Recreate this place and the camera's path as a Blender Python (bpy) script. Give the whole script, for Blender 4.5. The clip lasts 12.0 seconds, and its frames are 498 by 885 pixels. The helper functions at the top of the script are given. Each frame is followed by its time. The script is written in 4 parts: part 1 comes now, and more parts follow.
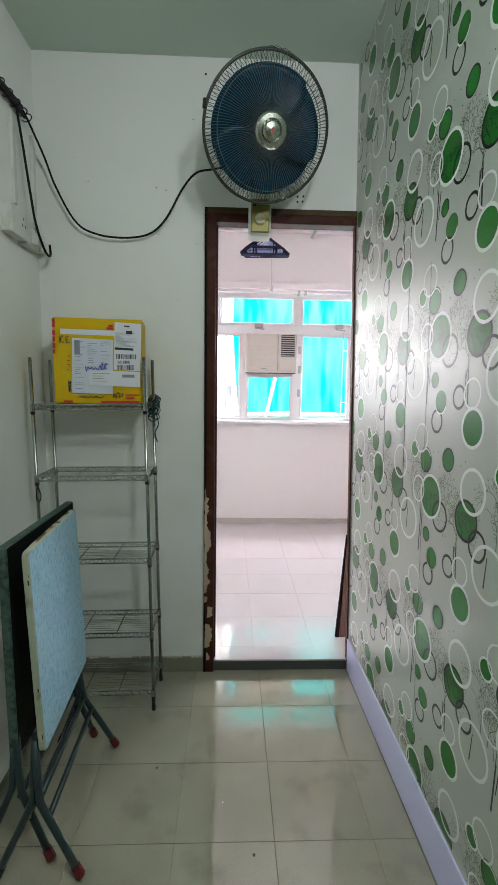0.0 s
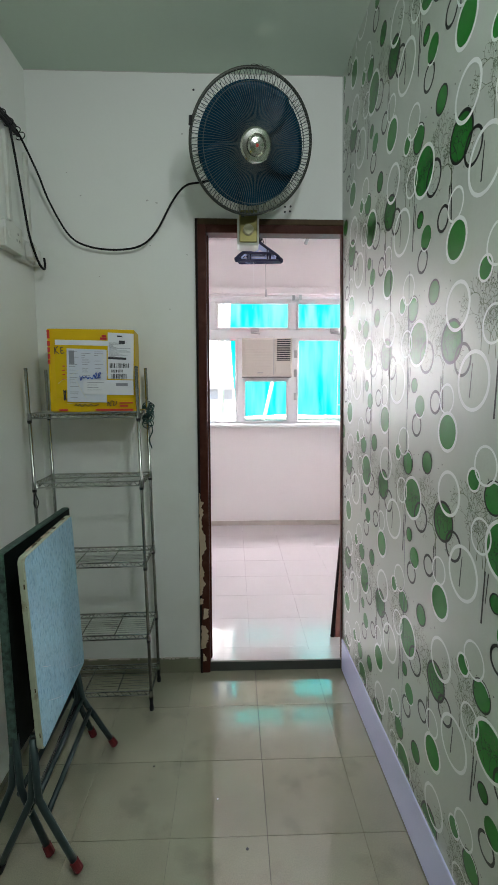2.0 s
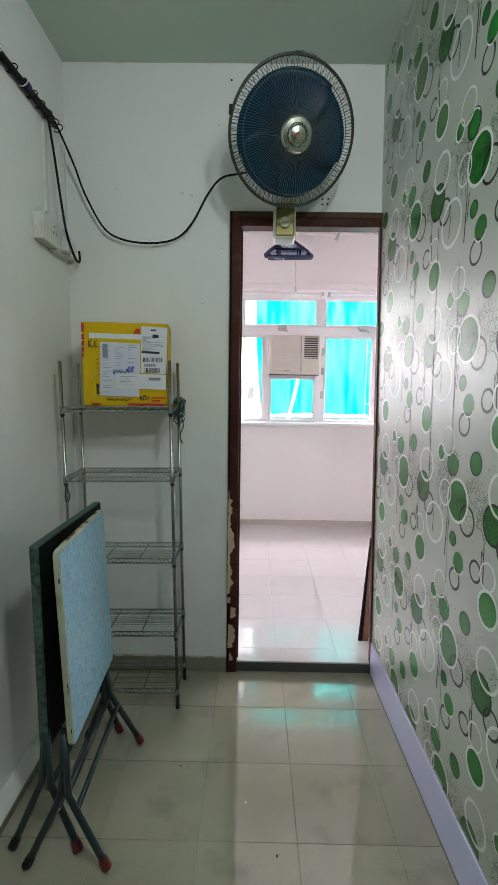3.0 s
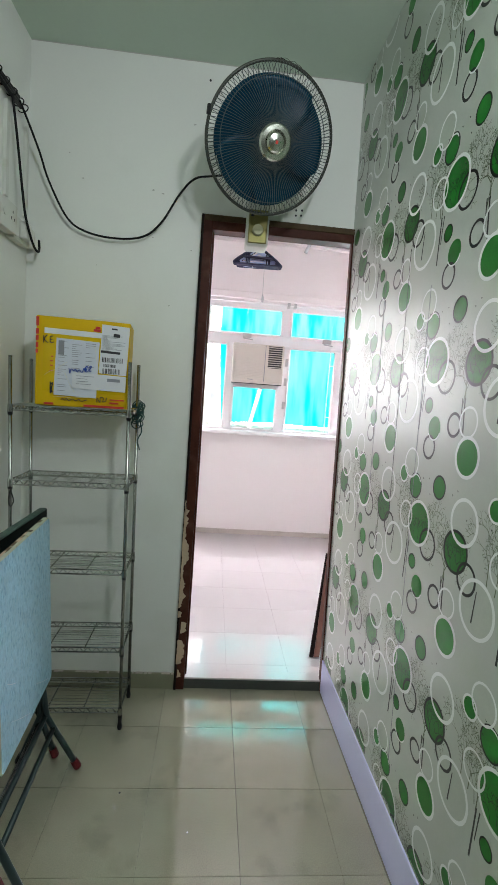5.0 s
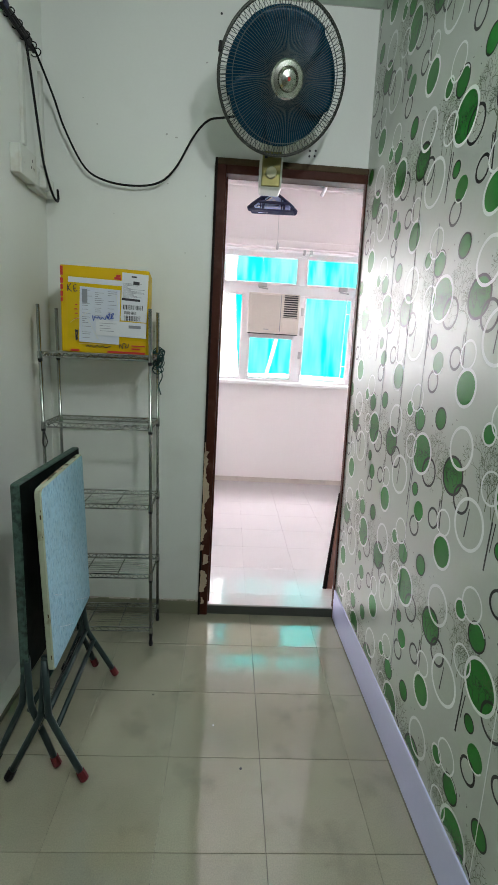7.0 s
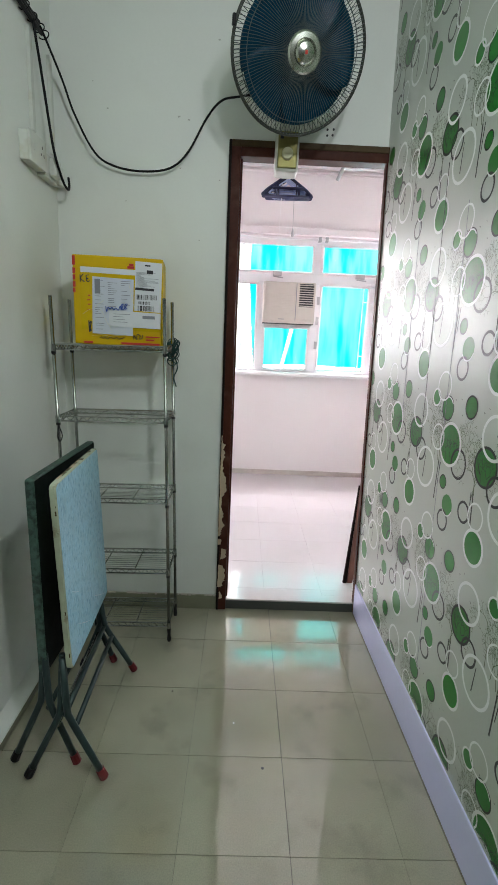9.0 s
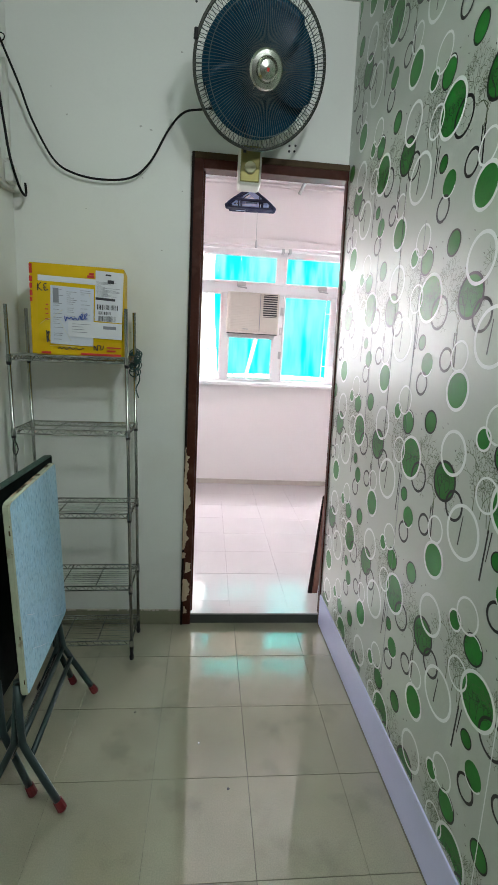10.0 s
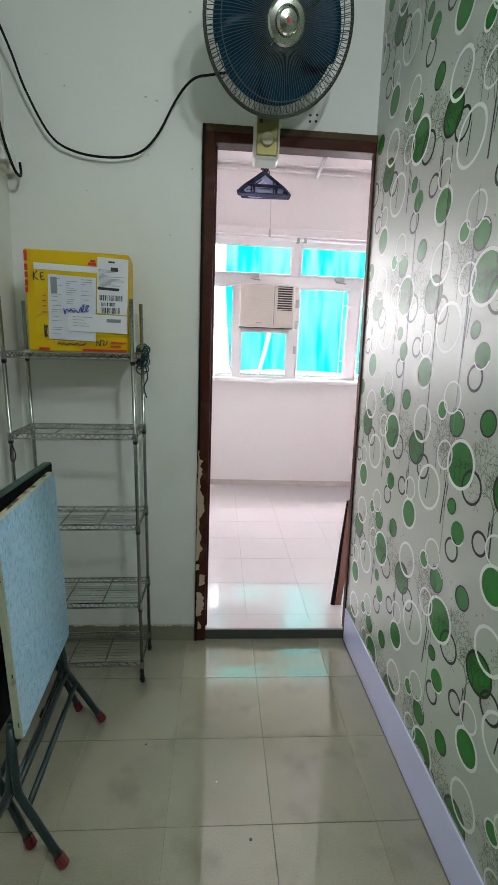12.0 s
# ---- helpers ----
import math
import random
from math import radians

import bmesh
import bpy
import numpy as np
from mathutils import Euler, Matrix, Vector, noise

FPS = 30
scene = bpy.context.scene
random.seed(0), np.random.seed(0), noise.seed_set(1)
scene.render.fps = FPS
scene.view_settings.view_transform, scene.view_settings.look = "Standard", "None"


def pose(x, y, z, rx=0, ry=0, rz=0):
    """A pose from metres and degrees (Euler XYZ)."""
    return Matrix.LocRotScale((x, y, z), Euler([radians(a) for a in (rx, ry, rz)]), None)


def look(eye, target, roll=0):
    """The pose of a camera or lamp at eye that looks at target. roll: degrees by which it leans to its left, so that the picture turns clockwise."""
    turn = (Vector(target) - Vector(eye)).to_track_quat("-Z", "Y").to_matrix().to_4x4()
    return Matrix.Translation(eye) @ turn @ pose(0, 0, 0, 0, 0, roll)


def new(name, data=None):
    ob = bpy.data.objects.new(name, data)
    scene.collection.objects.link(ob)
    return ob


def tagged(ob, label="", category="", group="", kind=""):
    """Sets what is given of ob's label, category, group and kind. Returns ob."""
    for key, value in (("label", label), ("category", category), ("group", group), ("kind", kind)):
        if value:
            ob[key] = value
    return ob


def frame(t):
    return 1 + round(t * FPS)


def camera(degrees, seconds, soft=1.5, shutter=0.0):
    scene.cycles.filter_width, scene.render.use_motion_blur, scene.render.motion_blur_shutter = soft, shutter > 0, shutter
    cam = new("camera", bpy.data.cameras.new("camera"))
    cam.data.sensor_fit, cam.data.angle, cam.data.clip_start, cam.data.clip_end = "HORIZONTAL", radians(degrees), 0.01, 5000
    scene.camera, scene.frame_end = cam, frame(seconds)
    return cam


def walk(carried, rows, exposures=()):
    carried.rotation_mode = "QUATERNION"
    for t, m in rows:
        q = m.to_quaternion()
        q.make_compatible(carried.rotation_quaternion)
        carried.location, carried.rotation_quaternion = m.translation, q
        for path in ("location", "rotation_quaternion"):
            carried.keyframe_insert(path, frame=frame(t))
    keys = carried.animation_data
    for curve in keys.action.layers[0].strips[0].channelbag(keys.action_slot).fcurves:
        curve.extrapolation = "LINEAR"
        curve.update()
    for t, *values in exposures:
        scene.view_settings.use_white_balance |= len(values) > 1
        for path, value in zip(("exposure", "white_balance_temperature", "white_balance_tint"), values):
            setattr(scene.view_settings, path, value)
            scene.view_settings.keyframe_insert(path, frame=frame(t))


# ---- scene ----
cam = camera(56.5, 12.0)
PATH = [
    (0, (0.206, -0.216, 1.374), (0.282, 1.767, 1.126), 0.9),
    (0.5, (0.209, -0.218, 1.373), (0.297, 1.766, 1.137), 0.9),
    (1, (0.213, -0.23, 1.374), (0.296, 1.753, 1.126), 1.2),
    (1.5, (0.24, -0.251, 1.386), (0.324, 1.73, 1.127), 0.7),
    (2, (0.25, -0.262, 1.39), (0.315, 1.723, 1.152), 0.0),
    (2.5, (0.221, -0.253, 1.388), (0.23, 1.735, 1.163), 0.1),
    (2.7, (0.21, -0.242, 1.38), (0.184, 1.745, 1.148), 0.3),
    (4.3, (0.171, -0.189, 1.38), (0.273, 1.792, 1.119), 4.6),
    (4.5, (0.175, -0.187, 1.383), (0.285, 1.795, 1.137), 4.0),
    (5, (0.183, -0.169, 1.39), (0.346, 1.813, 1.18), 4.3),
    (5.5, (0.176, -0.156, 1.43), (0.309, 1.823, 1.18), 4.9),
    (6, (0.172, -0.2, 1.375), (0.268, 1.773, 1.063), 3.8),
    (6.5, (0.169, -0.256, 1.359), (0.273, 1.706, 0.984), 3.5),
    (6.7, (0.176, -0.279, 1.349), (0.277, 1.677, 0.945), 3.5),
    (8.3, (0.197, -0.284, 1.347), (0.283, 1.678, 0.971), 2.9),
    (8.5, (0.187, -0.269, 1.345), (0.233, 1.692, 0.958), 2.4),
    (9, (0.174, -0.231, 1.338), (0.212, 1.72, 0.9), 2.5),
    (9.5, (0.173, -0.214, 1.353), (0.379, 1.729, 0.926), 3.6),
    (10, (0.178, -0.215, 1.354), (0.364, 1.736, 0.955), 3.1),
    (10.5, (0.189, -0.233, 1.357), (0.36, 1.722, 0.972), 2.7),
    (11, (0.209, -0.258, 1.354), (0.361, 1.699, 0.974), 2.3),
    (11.5, (0.217, -0.209, 1.342), (0.308, 1.745, 0.927), 1.6),
    (12, (0.165, -0.035, 1.342), (0.302, 1.916, 0.925), 2.3),
]
walk(cam, [(t, look(eye, target, roll)) for t, eye, target, roll in PATH], exposures=[(t, 1.02 + e, 6500, 10) for t, e in ((0.0, -0.14), (0.5, -0.24), (2.7, -0.24), (4.3, -0.05), (5.0, 0.0), (5.5, -0.24), (6.0, -0.08), (6.5, 0.0), (11.0, 0.0), (12.0, -0.12))])

# ---- light ----
SUN_UP, SUN_ROUND = radians(56), radians(209)
world = bpy.data.worlds.new("sky")
scene.world = world
world.use_nodes = True
sky = world.node_tree.nodes.new("ShaderNodeTexSky")
sky.sky_type, sky.sun_disc, sky.sun_elevation, sky.sun_rotation = "NISHITA", False, SUN_UP, SUN_ROUND
world.node_tree.links.new(sky.outputs[0], world.node_tree.nodes["Background"].inputs[0])
world.node_tree.nodes["Background"].inputs[1].default_value = 0.15

sun = new("sun", bpy.data.lights.new("sun", "SUN"))
sun.data.energy, sun.data.angle, sun.data.color = 5.0, radians(0.6), (1.0, 0.95, 0.88)
sun.matrix_world = look((-4, -4, 15.2), (0.5, 4.2, 1.2))


def area(name, place, target, wide, high, watts, color):
    lamp = new(name, bpy.data.lights.new(name, "AREA"))
    lamp.data.shape, lamp.data.size, lamp.data.size_y = "RECTANGLE", wide, high
    lamp.data.energy, lamp.data.color = watts, color
    lamp.matrix_world = look(place, target)
    return lamp


# sky light that falls through the window
area("window_skylight", (0.6, 4.80, 2.97), (0.5, 3.3, 1.0), 2.6, 0.60, 122, (1.0, 0.93, 1.01))
area("window_skylight_west", (-0.92, 4.29, 1.56), (-0.92, 3.0, 1.52), 1.36, 1.0, 11.0, (0.98, 0.93, 1.01))
area("window_skylight_east", (1.72, 4.36, 1.63), (1.72, 3.0, 1.50), 0.3, 1.0, 20, (0.98, 0.93, 1.01))
# the first room's lamp, high up past the partition's free end
bulb = new("ceiling_lamp", bpy.data.lights.new("ceiling_lamp", "POINT"))
bulb.data.energy, bulb.data.shadow_soft_size, bulb.data.color = 18.5, 0.08, (0.95, 1.0, 1.04)
bulb.location = (0.57, -0.08, 2.36)


# ---- materials ----
def material(name, color, rough=0.5, metal=0.0, vary=0.08, scale=4.0, grain=60.0, bump=0.08, dirt=None, dirt_amount=0.0, spec=0.5, per_object=0.0, coat=0.0, coat_rough=0.29, coat_ior=1.45, stretch=(1, 1, 1), dirt_from=0.55):
    m = bpy.data.materials.new(name)
    m.use_nodes = True
    n, l = m.node_tree.nodes, m.node_tree.links
    p = n["Principled BSDF"]
    p.inputs["Metallic"].default_value = metal
    p.inputs["Specular IOR Level"].default_value = spec
    p.inputs["Coat Weight"].default_value, p.inputs["Coat Roughness"].default_value, p.inputs["Coat IOR"].default_value = coat, coat_rough, coat_ior
    co = n.new("ShaderNodeNewGeometry")
    big, fine = n.new("ShaderNodeTexNoise"), n.new("ShaderNodeTexNoise")
    big.inputs["Scale"].default_value, big.inputs["Detail"].default_value = scale, 6
    fine.inputs["Scale"].default_value, fine.inputs["Detail"].default_value = grain, 4
    place = n.new("ShaderNodeVectorMath")
    place.operation = "MULTIPLY"
    place.inputs[1].default_value = stretch
    l.new(co.outputs["Position"], place.inputs[0])
    for t in (big, fine):
        l.new(place.outputs[0], t.inputs["Vector"])
    mix = n.new("ShaderNodeMix")
    mix.data_type = "RGBA"
    lo = [c * (1 - vary) for c in color] + [1]
    hi = [min(1, c * (1 + vary)) for c in color] + [1]
    mix.inputs[6].default_value, mix.inputs[7].default_value = lo, hi
    add = n.new("ShaderNodeMath")
    add.operation = "MULTIPLY_ADD"
    l.new(fine.outputs["Fac"], add.inputs[0])
    add.inputs[1].default_value = 0.5
    half = n.new("ShaderNodeMath")
    half.operation = "MULTIPLY"
    half.inputs[1].default_value = 0.5
    l.new(big.outputs["Fac"], half.inputs[0])
    l.new(half.outputs[0], add.inputs[2])
    l.new(add.outputs[0], mix.inputs[0])
    out = mix.outputs[2]
    if dirt:
        ramp = n.new("ShaderNodeValToRGB")
        ramp.color_ramp.elements[0].position, ramp.color_ramp.elements[1].position = dirt_from, dirt_from + 0.2
        spots = n.new("ShaderNodeTexNoise")
        spots.inputs["Scale"].default_value, spots.inputs["Detail"].default_value = scale * 1.7, 9
        l.new(place.outputs[0], spots.inputs["Vector"])
        l.new(spots.outputs["Fac"], ramp.inputs[0])
        amount = n.new("ShaderNodeMath")
        amount.operation = "MULTIPLY"
        amount.inputs[1].default_value = dirt_amount
        l.new(ramp.outputs[0], amount.inputs[0])
        over = n.new("ShaderNodeMix")
        over.data_type = "RGBA"
        l.new(amount.outputs[0], over.inputs[0])
        l.new(out, over.inputs[6])
        over.inputs[7].default_value = (*dirt, 1)
        out = over.outputs[2]
    if per_object:
        info = n.new("ShaderNodeObjectInfo")
        rng = n.new("ShaderNodeMapRange")
        rng.inputs["To Min"].default_value, rng.inputs["To Max"].default_value = 1 - per_object, 1 + per_object
        l.new(info.outputs["Random"], rng.inputs["Value"])
        hsv = n.new("ShaderNodeHueSaturation")
        l.new(rng.outputs[0], hsv.inputs["Value"])
        l.new(out, hsv.inputs["Color"])
        out = hsv.outputs[0]
    l.new(out, p.inputs["Base Color"])
    r = n.new("ShaderNodeMapRange")
    r.inputs["To Min"].default_value, r.inputs["To Max"].default_value = rough * 0.8, min(1, rough * 1.25)
    l.new(big.outputs["Fac"], r.inputs["Value"])
    l.new(r.outputs[0], p.inputs["Roughness"])
    if bump:
        b = n.new("ShaderNodeBump")
        b.inputs["Strength"].default_value, b.inputs["Distance"].default_value = bump, 0.004
        l.new(add.outputs[0], b.inputs["Height"])
        l.new(b.outputs[0], p.inputs["Normal"])
    return m


def glass(name):
    m = bpy.data.materials.new(name)
    m.use_nodes = True
    p = m.node_tree.nodes["Principled BSDF"]
    p.inputs["Transmission Weight"].default_value, p.inputs["Roughness"].default_value, p.inputs["IOR"].default_value = 1, 0.0, 1.02
    return m


def netting(name, color):
    m = bpy.data.materials.new(name)
    m.use_nodes = True
    n, l = m.node_tree.nodes, m.node_tree.links
    n.remove(n["Principled BSDF"])
    a, b, mix, noise_, ramp, co = (n.new("ShaderNode" + k) for k in ("BsdfDiffuse", "BsdfTranslucent", "MixShader", "TexNoise", "ValToRGB", "TexCoord"))
    stretch = n.new("ShaderNodeMapping")
    stretch.inputs["Scale"].default_value = (7.0, 1.0, 1.0)
    l.new(co.outputs["Object"], stretch.inputs[0])
    l.new(stretch.outputs[0], noise_.inputs["Vector"])
    noise_.inputs["Scale"].default_value, noise_.inputs["Detail"].default_value = 1.5, 8
    ramp.color_ramp.elements[0].color, ramp.color_ramp.elements[1].color = (0.003, color[1] * 0.58, color[2] * 0.60, 1), (0.12, color[1], color[2], 1)
    ramp.color_ramp.elements[0].position, ramp.color_ramp.elements[1].position = 0.40, 0.62
    l.new(noise_.outputs["Fac"], ramp.inputs[0])
    for s in (a, b):
        l.new(ramp.outputs[0], s.inputs["Color"])
    mix.inputs[0].default_value = 0.7
    l.new(a.outputs[0], mix.inputs[1])
    l.new(b.outputs[0], mix.inputs[2])
    l.new(mix.outputs[0], n["Material Output"].inputs[0])
    return m


# dark colour for unseen walls only, to keep bounced light low
BACK_WALL = material("wall paint darkened to cut bounce", (0.24, 0.24, 0.22), 0.7, vary=0.06, scale=2.0, grain=90, bump=0.05)
WALL = material("white wall paint", (0.79, 0.805, 0.765), 0.55, vary=0.04, scale=2.0, grain=90, bump=0.05, dirt=(0.62, 0.62, 0.55), dirt_amount=0.25)
ROOM_WALL = material("pinkish white wall paint", (0.80, 0.74, 0.74), 0.6, vary=0.03, scale=1.6, grain=80, bump=0.04)
SCUFF = material("grey scuff", (0.50, 0.50, 0.46), 0.6, vary=0.1)
# ceiling's shade is put into this grey-green base colour
CEILING = material("matt ceiling paint darkened for shade", (0.52, 0.62, 0.53), 0.8, vary=0.05, scale=2.5, grain=70, bump=0.06)
ROOM_TILE = material("clean polished tile", (0.57, 0.53, 0.53), 0.07, spec=1.0, vary=0.04, scale=3.0, grain=300, bump=0.0, dirt=(0.44, 0.40, 0.38), dirt_amount=0.12)
# real stains, but base and stain strength also deepened for floor shade
TILE = material("polished porcelain tile with shade in its colour", (0.312, 0.297, 0.218), 0.06, coat=0.9, coat_rough=0.07, spec=0.95, vary=0.48, scale=3.5, grain=260, bump=0.0, dirt=(0.13, 0.112, 0.08), dirt_amount=0.45, per_object=0.05)
# glare over the second room's joints: grout painted in the tile's colour
WASHED_GROUT = material("tile grout paled for glare", (0.57, 0.53, 0.53), 0.8, vary=0.1, scale=9, grain=200)
GROUT = material("dark tile grout", (0.17, 0.155, 0.13), 0.9, vary=0.2, scale=9, grain=200)
THRESH = material("dark grey stone", (0.065, 0.068, 0.06), 0.4, vary=0.15, scale=8, grain=90)
PALE_SKIRT = material("pale stone skirting", (0.52, 0.45, 0.41), 0.4, vary=0.1, scale=6, grain=90, dirt=(0.35, 0.28, 0.24), dirt_amount=0.5)
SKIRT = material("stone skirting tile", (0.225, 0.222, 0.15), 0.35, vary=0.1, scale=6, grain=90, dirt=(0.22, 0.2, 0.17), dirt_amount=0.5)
FRAME_WOOD = material("dark brown painted wood", (0.060, 0.017, 0.010), 0.45, spec=0.12, vary=0.5, scale=8, grain=70, bump=0.15, dirt=(0.16, 0.09, 0.06), dirt_amount=0.3)
WORN_WOOD = material("worn olive brown wood", (0.075, 0.048, 0.022), 0.6, vary=0.5, scale=14, grain=90, bump=0.25, spec=0.2)
BARE_WOOD = material("bare flaked wood", (0.52, 0.40, 0.28), 0.8, vary=0.2, scale=20, grain=120, bump=0.2)
LAVENDER = material("pale lavender plastic skirting", (0.58, 0.61, 0.86), 0.3, vary=0.05, scale=3, grain=50, bump=0.02)
VINYL = material("glossy grey-white vinyl", (0.425, 0.468, 0.412), 0.4, coat=1.0, coat_rough=0.31, coat_ior=1.37, spec=0.25, dirt=(0.36, 0.44, 0.29), dirt_amount=0.4, vary=0.09, scale=4, grain=160, bump=0.03)
PRINT_WHITE = material("white print", (0.75, 0.78, 0.76), 0.3, coat=1.0, coat_rough=0.31, coat_ior=1.37, spec=0.05, vary=0.02, bump=0.0)
PRINT_GREEN = material("green print", (0.004, 0.175, 0.010), 0.3, vary=0.4, coat=1.0, coat_rough=0.31, coat_ior=1.37, spec=0.02, scale=30, grain=220, bump=0.0)
PRINT_DEEP = material("deep green print", (0.003, 0.15, 0.006), 0.3, coat=1.0, coat_rough=0.31, coat_ior=1.37, spec=0.02, vary=0.35, scale=40, grain=220, bump=0.0)
PRINT_DARK = material("blackish print", (0.004, 0.005, 0.004), 0.30, coat=1.0, coat_rough=0.31, coat_ior=1.37, spec=0.02, vary=0.2, bump=0.0)
PRINT_TWIG = material("olive grey twig print", (0.085, 0.115, 0.055), 0.3, coat=1.0, coat_rough=0.31, coat_ior=1.37, spec=0.02, vary=0.3, bump=0.0)
PRINT_PALE = material("pale green print", (0.43, 0.48, 0.41), 0.30, coat=1.0, coat_rough=0.31, coat_ior=1.37, spec=0.05, vary=0.15, scale=25, grain=200, bump=0.0)
CHROME = material("dull chrome wire", (0.38, 0.39, 0.37), 0.24, 1.0, vary=0.15, scale=30, grain=200, bump=0.05, dirt=(0.25, 0.2, 0.15), dirt_amount=0.4)
BRIGHT_CHROME = material("chrome badge", (0.50, 0.52, 0.46), 0.22, 1.0, vary=0.08, bump=0.02)
BLACK_PLASTIC = material("black plastic", (0.009, 0.009, 0.010), 0.5, spec=0.25, vary=0.2, scale=20, bump=0.05)
GREEN_STRING = material("dark green string", (0.008, 0.045, 0.04), 0.85, vary=0.3, scale=60)
CARTON = material("yellow parcel carton", (0.68, 0.44, 0.003), 0.42, spec=0.2, vary=0.08, scale=6, grain=40, bump=0.12)
CARTON_RED = material("red parcel print", (0.55, 0.03, 0.02), 0.4, vary=0.1, bump=0.02)
PAPER = material("white paper", (0.70, 0.71, 0.74), 0.5, vary=0.05, scale=12, grain=60, bump=0.06)
FILM = material("clear plastic pouch", (0.66, 0.45, 0.006), 0.2, spec=0.3, vary=0.12, scale=10, grain=50, bump=0.12)
FILM_CREASE = material("shiny plastic crease", (0.86, 0.80, 0.55), 0.15, vary=0.1, bump=0.0)
SHEET = material("bluish white paper", (0.62, 0.65, 0.72), 0.45, vary=0.06, scale=14, grain=60, bump=0.1)
INK = material("black ink", (0.025, 0.025, 0.03), 0.5, vary=0.2)
GREY_INK = material("grey ink", (0.24, 0.25, 0.28), 0.5, vary=0.2)
BLUE_INK = material("blue marker ink", (0.03, 0.09, 0.42), 0.5, vary=0.2)
TABLE_BLUE = material("mottled light blue laminate", (0.27, 0.49, 0.61), 0.33, vary=0.5, scale=60, grain=190, bump=0.02, dirt=(0.09, 0.27, 0.42), dirt_amount=0.85, stretch=(1, 1, 0.6), dirt_from=0.5)
# shade in the gap between the tables, painted as a near-black face
TABLE_SHADE = material("near-black shade on board", (0.006, 0.009, 0.008), 0.7, spec=0.1, vary=0.5, scale=20, grain=90, bump=0.1)
TABLE_EDGE = material("cream table edging", (0.40, 0.44, 0.32), 0.45, vary=0.25, scale=16, grain=60, dirt=(0.16, 0.10, 0.05), dirt_amount=1.0)
TABLE_GREEN = material("dark teal laminate", (0.055, 0.11, 0.088), 0.5, vary=0.8, scale=40, grain=120, bump=0.06, dirt=(0.012, 0.022, 0.018), dirt_amount=0.8, dirt_from=0.45)
LEG_STEEL = material("grey green painted tube", (0.034, 0.058, 0.058), 0.35, 0.4, vary=0.2, scale=30, grain=160, bump=0.05)
RED_RUBBER = material("dark red rubber", (0.14, 0.010, 0.013), 0.5, vary=0.2)
FAN_BLUE = material("translucent blue fan plastic", (0.002, 0.040, 0.075), 0.35, spec=0.15, vary=0.25, scale=8, grain=60, bump=0.02)
FAN_BODY = material("grey cream fan plastic", (0.55, 0.57, 0.50), 0.4, vary=0.05, bump=0.02)
GOLD = material("brushed gold panel", (0.24, 0.215, 0.075), 0.42, 0.6, vary=0.12, scale=10, grain=120, bump=0.03)
DIAL = material("dull pale gold plastic", (0.40, 0.39, 0.24), 0.45, 0.2, vary=0.08, bump=0.02)
WIRE = material("dusty grey wire", (0.11, 0.135, 0.135), 0.35, 0.6, vary=0.2, scale=40, grain=200, bump=0.0)
RIM = material("tarnished steel rim", (0.06, 0.065, 0.055), 0.45, 0.6, vary=0.3, scale=30, grain=160, bump=0.05)
CABLE = material("black rubber cable", (0.006, 0.006, 0.007), 0.5, spec=0.2, vary=0.2, scale=30, bump=0.05)
SOCKET = material("aged white plastic", (0.68, 0.69, 0.64), 0.4, vary=0.06, scale=9, grain=60, dirt=(0.45, 0.38, 0.25), dirt_amount=0.5)
ALU = material("white painted aluminium", (0.82, 0.79, 0.80), 0.35, vary=0.03, scale=5, bump=0.02)
AC_BODY = material("ivory plastic", (0.62, 0.555, 0.50), 0.45, vary=0.03, bump=0.02)
AC_DARK = material("dark vent and underside shade", (0.03, 0.03, 0.03), 0.6, vary=0.1)
STEEL = material("grey steel", (0.45, 0.45, 0.45), 0.4, 0.9, vary=0.1, bump=0.02)
GLASS = glass("window glass")
NET = netting("turquoise scaffold net", (0.015, 0.86, 0.80))
FACADE = material("white sunlit render", (0.82, 0.82, 0.82), 0.8, vary=0.05, scale=1.0, grain=20, bump=0.1)
FACADE_GLASS = material("grey facade window", (0.52, 0.54, 0.56), 0.3, vary=0.1)
BAMBOO = material("pale bamboo", (0.72, 0.70, 0.60), 0.6, vary=0.15, scale=12, grain=60)
STREET = material("grey concrete ground", (0.32, 0.31, 0.30), 0.9, vary=0.15, scale=0.4, grain=12)
HANGER_BLUE = material("dark blue plastic", (0.006, 0.009, 0.055), 0.4, vary=0.2)
HANGER_PALE = material("pale blue plastic", (0.48, 0.56, 0.80), 0.4, vary=0.1)
BROWN_BOARD = material("dark wooden board", (0.013, 0.008, 0.007), 0.6, spec=0.1, vary=0.3, scale=10, grain=80, bump=0.1)
BOARD_EDGE = material("reddish wooden edge", (0.20, 0.08, 0.055), 0.5, vary=0.2, scale=10, grain=80, bump=0.1)


# ---- shapes ----
def box(bm, x0, x1, y0, y1, z0, z1, bevel=0.0, segments=2):
    c = Matrix.Translation(((x0 + x1) / 2, (y0 + y1) / 2, (z0 + z1) / 2)) @ Matrix.Diagonal((x1 - x0, y1 - y0, z1 - z0, 1))
    made = bmesh.ops.create_cube(bm, size=1, matrix=c)
    if bevel:
        edges = list({e for v in made["verts"] for e in v.link_edges})
        bmesh.ops.bevel(bm, geom=edges, offset=bevel, segments=segments, affect="EDGES", profile=0.5)
    return bm


